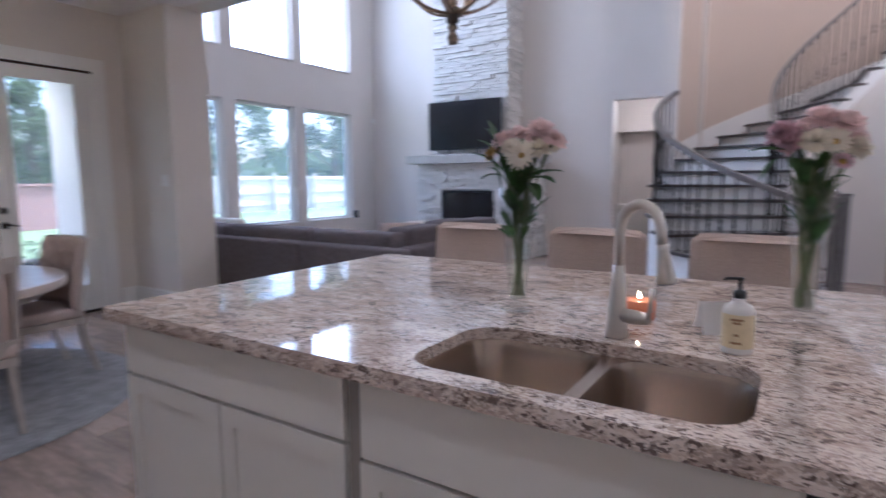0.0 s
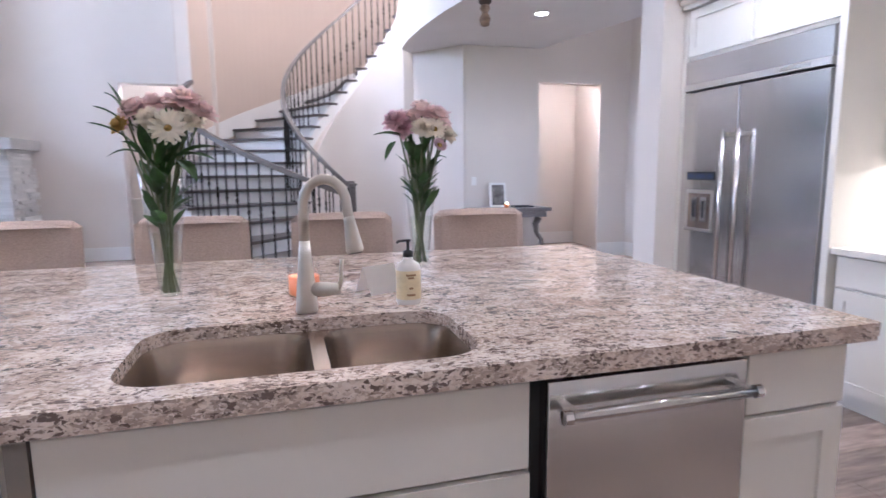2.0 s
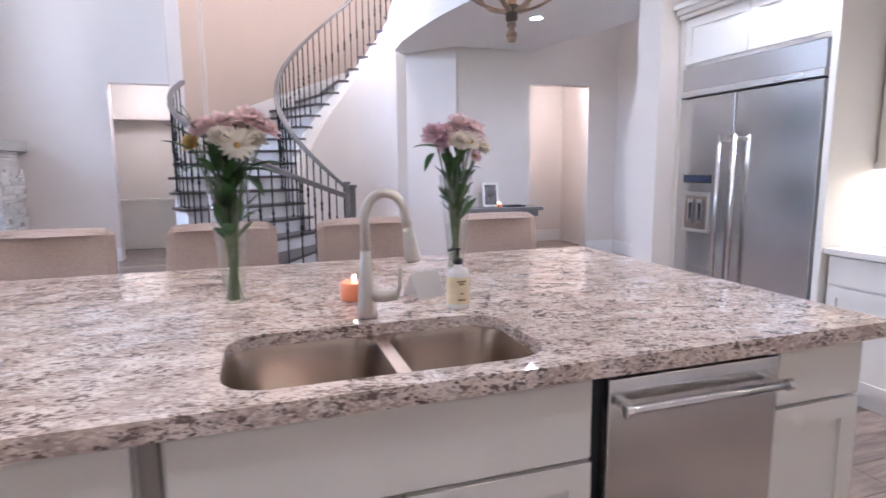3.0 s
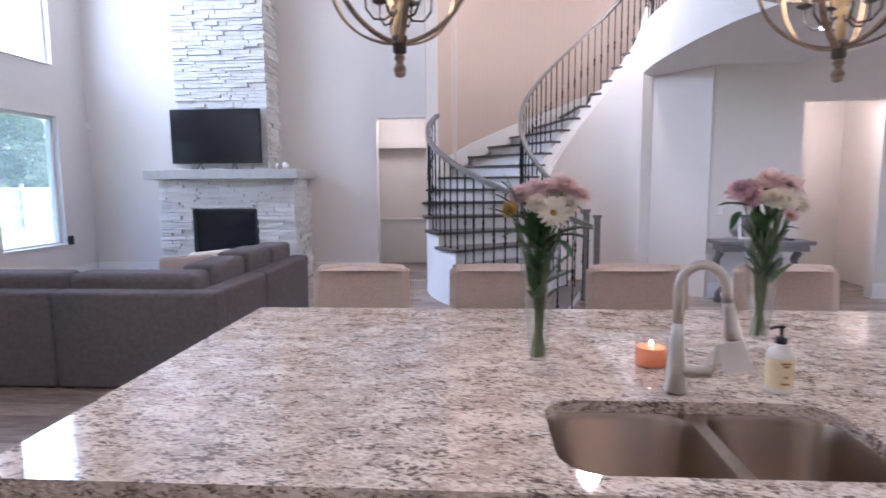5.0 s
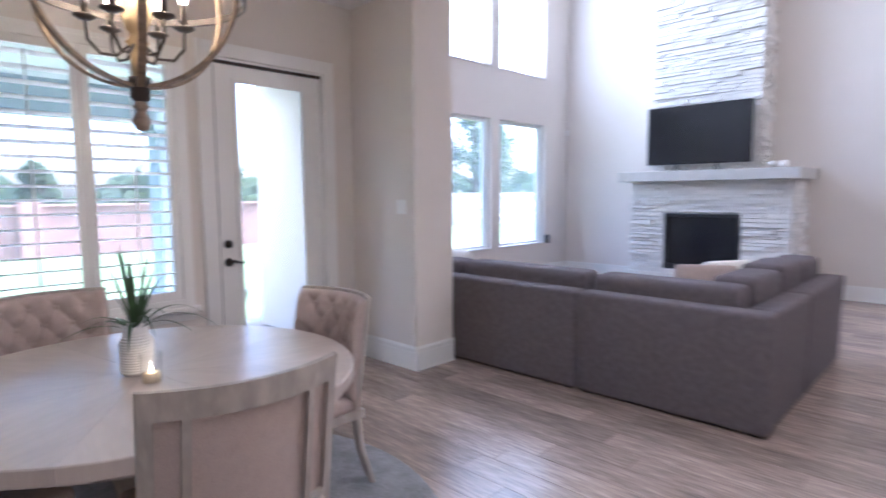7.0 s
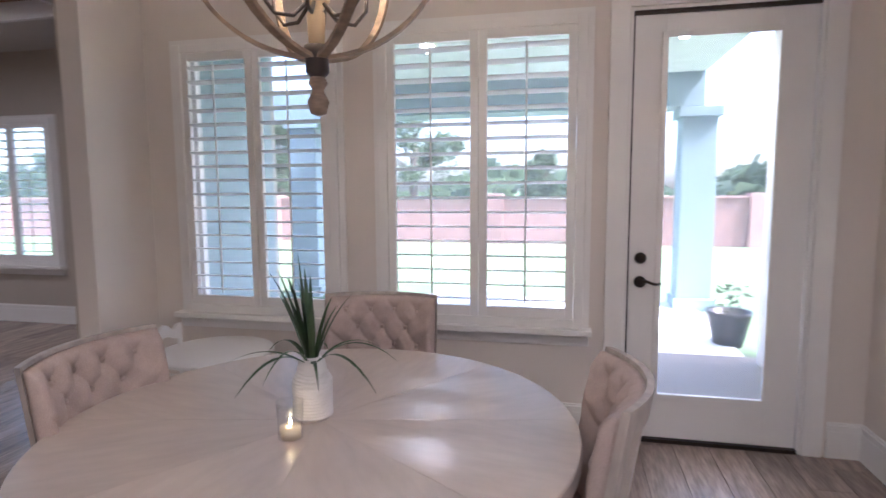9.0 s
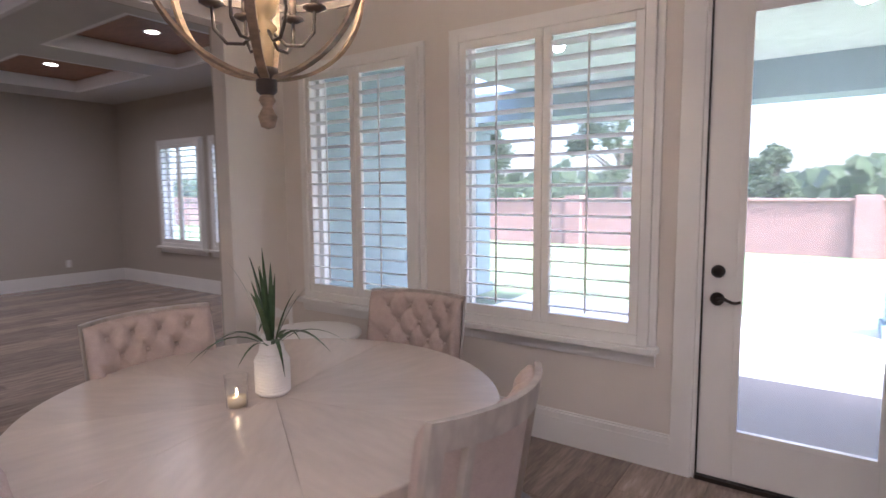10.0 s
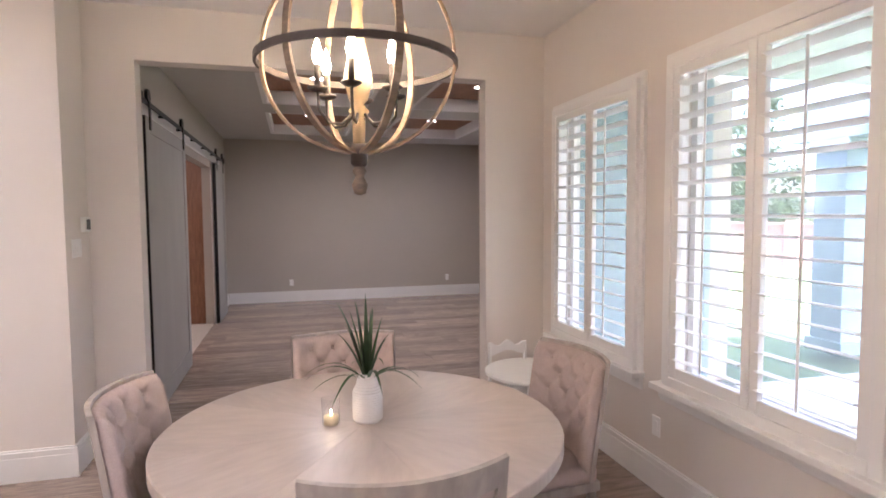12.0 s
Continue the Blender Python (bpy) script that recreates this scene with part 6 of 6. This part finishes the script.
def sofa_block(name, label, x0, y0, x1, y1, backs, cushions):
    s = thing(name, label, "sofa", group="sectional sofa")
    part("base", boxes((x0 + 0.02, y0 + 0.1, 0.05, x1 - 0.1, y1 - 0.02, 0.40), bevel=0.03, seg=3), SOFA, s, smooth=True)
    for b in backs:
        bm = boxes((b[0], b[1], 0.006, b[2], b[3], 0.745), bevel=0.035, seg=3)
        for v in bm.verts:
            lean = 0.02 * (0.745 - v.co.z)
            if b[3] - b[1] < b[2] - b[0]:
                v.co.y += lean
            else:
                v.co.x -= lean
        part("back", bm, SOFA, s, "upholstered dark grey back", True)
    for c in cushions:
        bm = boxes((c[0], c[1], c[4], c[2], c[3], c[5]), bevel=0.07, seg=4)
        part("cushion", bm, SOFA, s, "plump dark grey cushion", True)
    for x in (x0 + 0.07, x1 - 0.07):
        for y in (y0 + 0.07, y1 - 0.07):
            part("foot", boxes((x - 0.03, y - 0.03, 0, x + 0.03, y + 0.03, 0.05)), BLACK, s)
    return s


sofa_block("sofa_section", "dark grey sectional sofa end piece with back cushions", -6.70, 3.985, -4.15, 4.98, [(-6.70, 3.985, -4.15, 4.17)],
           [(-6.62, 4.15, -5.45, 4.42, 0.5, 0.855), (-5.40, 4.15, -4.17, 4.42, 0.5, 0.86), (-6.62, 4.3, -5.45, 4.97, 0.38, 0.52), (-5.40, 4.3, -4.17, 4.97, 0.38, 0.52)])
sofa_block("sofa_section", "dark grey sectional sofa corner piece with back cushions", -4.135, 3.985, -2.87, 4.98, [(-4.135, 3.985, -2.87, 4.17), (-3.06, 4.175, -2.87, 4.98)],
           [(-4.1, 4.15, -3.1, 4.42, 0.5, 0.86), (-3.34, 4.38, -3.05, 4.97, 0.5, 0.90), (-4.1, 4.3, -3.07, 4.97, 0.38, 0.52)])
sofa_block("sofa_section", "dark grey sectional sofa side piece with back cushions", -3.86, 4.995, -2.87, 6.22, [(-3.06, 4.995, -2.87, 6.22)],
           [(-3.36, 5.02, -3.05, 5.6, 0.5, 0.92), (-3.35, 5.62, -3.05, 6.18, 0.5, 0.90), (-3.85, 5.02, -3.07, 6.2, 0.38, 0.52)])
for x, y, a, mat, lab in ((-3.55, 4.9, 30, LINEN, "beige throw pillow on the sofa"), (-3.5, 5.3, 60, CERAMIC, "white patterned throw pillow on the sofa"), (-5.9, 4.5, 10, CERAMIC, "white throw pillow on the sofa")):
    p = thing("throw_pillow", lab, "pillow", pose(x, y, 0.70, 70, 0, a), "pillows on the sofa")
    part("pillow", boxes((-0.23, -0.2, -0.06, 0.23, 0.2, 0.06), bevel=0.055, seg=4), mat, p, smooth=True)
ot = thing("coffee_table", "low white coffee table in front of the sofa", "table", pose(-5.0, 6.2, 0))
part("top", boxes((-0.6, -0.4, 0.40, 0.6, 0.4, 0.45), bevel=0.006), WHITE, ot)
for x in (-0.54, 0.54):
    for y in (-0.34, 0.34):
        part("leg", boxes((x - 0.03, y - 0.03, 0, x + 0.03, y + 0.03, 0.4), bevel=0.004), WHITE, ot)
sp = thing("small_speaker", "small black speaker on the window sill", "speaker", pose(XL - 0.03, 8.92, 0.57))
part("cabinet", boxes((-0.04, -0.06, 0, 0.05, 0.06, 0.15), bevel=0.006), BLACK, sp)
part("grille", boxes((0.05, -0.052, 0.008, 0.053, 0.052, 0.142)), SCREEN, sp)
sn = thing("motion_detector", "small white alarm sensor in the wall corner", "sensor", pose(XL + 0.02, YN - 0.02, 2.55, 0, 0, 45))
part("body", boxes((-0.03, -0.03, -0.045, 0.03, 0.03, 0.045), bevel=0.008), WHITE, sn)
part("lens", boxes((-0.018, -0.033, -0.03, 0.018, -0.03, 0.0)), CERAMIC, sn)
# console table in the stair niche
ct = thing("console_table", "weathered grey wood console table with scrolled iron-like legs", "table", pose(2.5, 7.32, 0))
part("top", boxes((-0.56, -0.2, 0.74, 0.58, 0.2, 0.79), bevel=0.008), RAILWOOD, ct)
part("apron", boxes((-0.5, -0.17, 0.66, 0.52, 0.17, 0.74), bevel=0.005), RAILWOOD, ct)
for x in (-0.46, 0.48):
    pts = [(x, 0, 0.64), (x - 0.05, 0, 0.55), (x - 0.03, 0, 0.42), (x + 0.04, 0, 0.33), (x + 0.05, 0, 0.2), (x - 0.02, 0, 0.12), (x, 0, 0.0)]
    part("leg", tube(pts, [0.05, 0.045, 0.03, 0.028, 0.04, 0.035, 0.05], 10), RAILWOOD, ct, "scrolled carved leg", True)
pf = thing("picture_frame", "white picture frame on the console table", "picture frame", pose(2.42, 7.42, 0.79, -8, 0, 0))
part("frame", boxes((-0.12, 0, 0, -0.09, 0.02, 0.34), (0.09, 0, 0, 0.12, 0.02, 0.34), (-0.09, 0, 0, 0.09, 0.02, 0.03), (-0.09, 0, 0.31, 0.09, 0.02, 0.34), bevel=0.003), WHITE, pf)
part("picture", boxes((-0.09, 0.006, 0.03, 0.09, 0.012, 0.31)), material("grey_print", (0.25, 0.23, 0.22), 0.6, vary=0.4, scale=9), pf)
vc = thing("votive_candle", "small lit candle on the console table", "candle", pose(2.47, 7.25, 0.79))
part("cup", lathe([(0, 0), (0.03, 0), (0.035, 0.05), (0, 0.045)], 16), WAX, vc, smooth=True)
part("flame", lathe([(0, 0.05), (0.006, 0.058), (0.004, 0.07), (0, 0.085)], 8), FLAME, vc, smooth=True)
ty = thing("tray", "flat black tray on the console table", "tray", pose(2.72, 7.3, 0.79))
part("base", boxes((-0.14, -0.08, 0, 0.14, 0.08, 0.012), bevel=0.003), BLACK, ty)
for y in (-0.08, 0.072):
    part("rim", boxes((-0.14, y, 0.012, 0.14, y + 0.008, 0.024)), BLACK, ty)
# pendant of thin rods high in the stairwell
pl = thing("rod_pendant", "geometric bronze rod pendant high in the stairwell", "pendant lamp", pose(0.6, 7.9, 4.3))
k4 = [Vector((0.3 * math.cos(a), 0.3 * math.sin(a), 0)) for a in (0.5, 2.07, 3.64, 5.21)]
for i in range(4):
    part("rod", tube([k4[i], k4[(i + 1) % 4]], 0.008, 6), BRONZE, pl)
    part("rod", tube([k4[i], Vector((0, 0, 0.5))], 0.008, 6), BRONZE, pl)
part("stem", tube([(0, 0, 0.5), (0, 0, HL - 4.3)], 0.006, 6), BRONZE, pl)
lamp("pendant_light", "POINT", pose(0.6, 7.9, 4.5), 28, (1, 0.82, 0.64), radius=0.15)

# ---- pieces: ledgestones and floor planks ----
def unit_block():
    bm = bmesh.new()
    box(bm, 0, 0, 0, 1, 1, 1)
    me = bpy.data.meshes.new("stone")
    bm.to_mesh(me)
    bm.free()
    me.materials.append(STONE)
    return me


stone_mesh = unit_block()
STONE2 = STONE.copy()
STONE2.name = "white_ledgestone_far"
rest = bmesh.new()
rng = random.Random(21)
count = 0


def course(x0, x1, z0, z1, face, axis, out):
    """One row of split stones on a face; axis 'y' looks to -y, axis 'x' to the side out."""
    global count
    x = x0
    while x < x1 - 0.001:
        w = min(rng.uniform(0.12, 0.42), x1 - x)
        if x1 - x - w < 0.08:
            w = x1 - x
        d = 0.025 + rng.uniform(0.0, 0.055)
        g = 0.004
        if axis == "y":
            b = (x + g, face + 0.045 - d, z0 + g, x + w - g, face + 0.045, z1 - g)
        elif out > 0:
            b = (face - 0.045, x + g, z0 + g, face - 0.045 + d, x + w - g, z1 - g)
        else:
            b = (face + 0.045 - d, x + g, z0 + g, face + 0.045, x + w - g, z1 - g)
        if count < 300 and axis == "y" and z0 < 3.2:
            ob = new("stone", stone_mesh)
            ob.parent = fp
            ob.matrix_basis = Matrix.Translation(b[:3]) @ Matrix.Diagonal((b[3] - b[0], b[4] - b[1], b[5] - b[2], 1))
            count += 1
        else:
            box(rest, *b)
        x += w


def rows(z0, z1):
    z = z0
    while z < z1 - 0.001:
        h = min(rng.choice((0.035, 0.045, 0.055, 0.07)), z1 - z)
        if z1 - z - h < 0.03:
            h = z1 - z
        yield z, z + h
        z += h


for z0, z1 in rows(0.0, 1.62):
    if z1 <= 0.33 or z0 >= FZ - 0.001:
        course(BX0, BX1, z0, z1, BY, "y", 0)
    else:
        course(BX0, FX0, z0, z1, BY, "y", 0)
        course(FX1, BX1, z0, z1, BY, "y", 0)
    course(BY + 0.05, YN, z0, z1, BX1, "x", 1)
for z0, z1 in rows(1.765, HL):
    course(UX0, UX1, z0, z1, UY, "y", 0)
    course(UY + 0.05, YN, z0, z1, UX1, "x", 1)
for z0, z1 in rows(1.765, HL):
    course(UY + 0.05, YN, z0, z1, UX0, "x", -1)
tagged(part("stone_rest", rest, STONE2, fp), kind="stuff")

# floor planks run along x
L, Wd = 1.22, 0.195
bm = bmesh.new()
g = 0.0015
box(bm, g, g, -0.006, L - g, Wd - g, 0.0)
plank_mesh = bpy.data.meshes.new("plank")
bm.to_mesh(plank_mesh)
bm.free()
plank_mesh.materials.append(PLANK)
PLANK2 = PLANK.copy()
PLANK2.name = "wood_plank_far"
for nd in PLANK2.node_tree.nodes:
    if nd.type == "OBJECT_INFO":
        geo = PLANK2.node_tree.nodes.new("ShaderNodeNewGeometry")
        PLANK2.node_tree.links.new(geo.outputs["Random Per Island"], [k.to_socket for k in nd.outputs["Random"].links][0])
for nd in STONE2.node_tree.nodes:
    if nd.type == "OBJECT_INFO":
        geo = STONE2.node_tree.nodes.new("ShaderNodeNewGeometry")
        STONE2.node_tree.links.new(geo.outputs["Random Per Island"], [k.to_socket for k in nd.outputs["Random"].links][0])
far_planks = bmesh.new()
floor_ob = bpy.data.objects["floor"]
count = 0
rng = random.Random(4)
j = 0
y = YG
while y < 11.2:
    x = -8.2 - rng.uniform(0, L)
    while x < 4.6:
        near = -6.2 < x < -2.4 and -0.3 < y < 4.0 or -3.0 < x < -1.9 and 4 <= y < 6.5
        hidden = -1.9 < x < 0.0 and 1.4 < y < 2.1
        if near and not hidden and count < 300:
            ob = new("plank", plank_mesh)
            ob.parent = floor_ob
            ob.matrix_basis = Matrix.Translation((x, y, 0))
            count += 1
        else:
            west = -8.0 if y < -1.0 else -6.3 if y < 3.6 else -7.85
            a, b = max(x + g, west), min(x + L - g, 4.6)
            if b - a > 0.02:
                box(far_planks, a, y + g, -0.006, b, y + Wd - g, 0.0)
        x += L
    y += Wd
tagged(part("plank_rest", far_planks, PLANK2, floor_ob), kind="stuff")
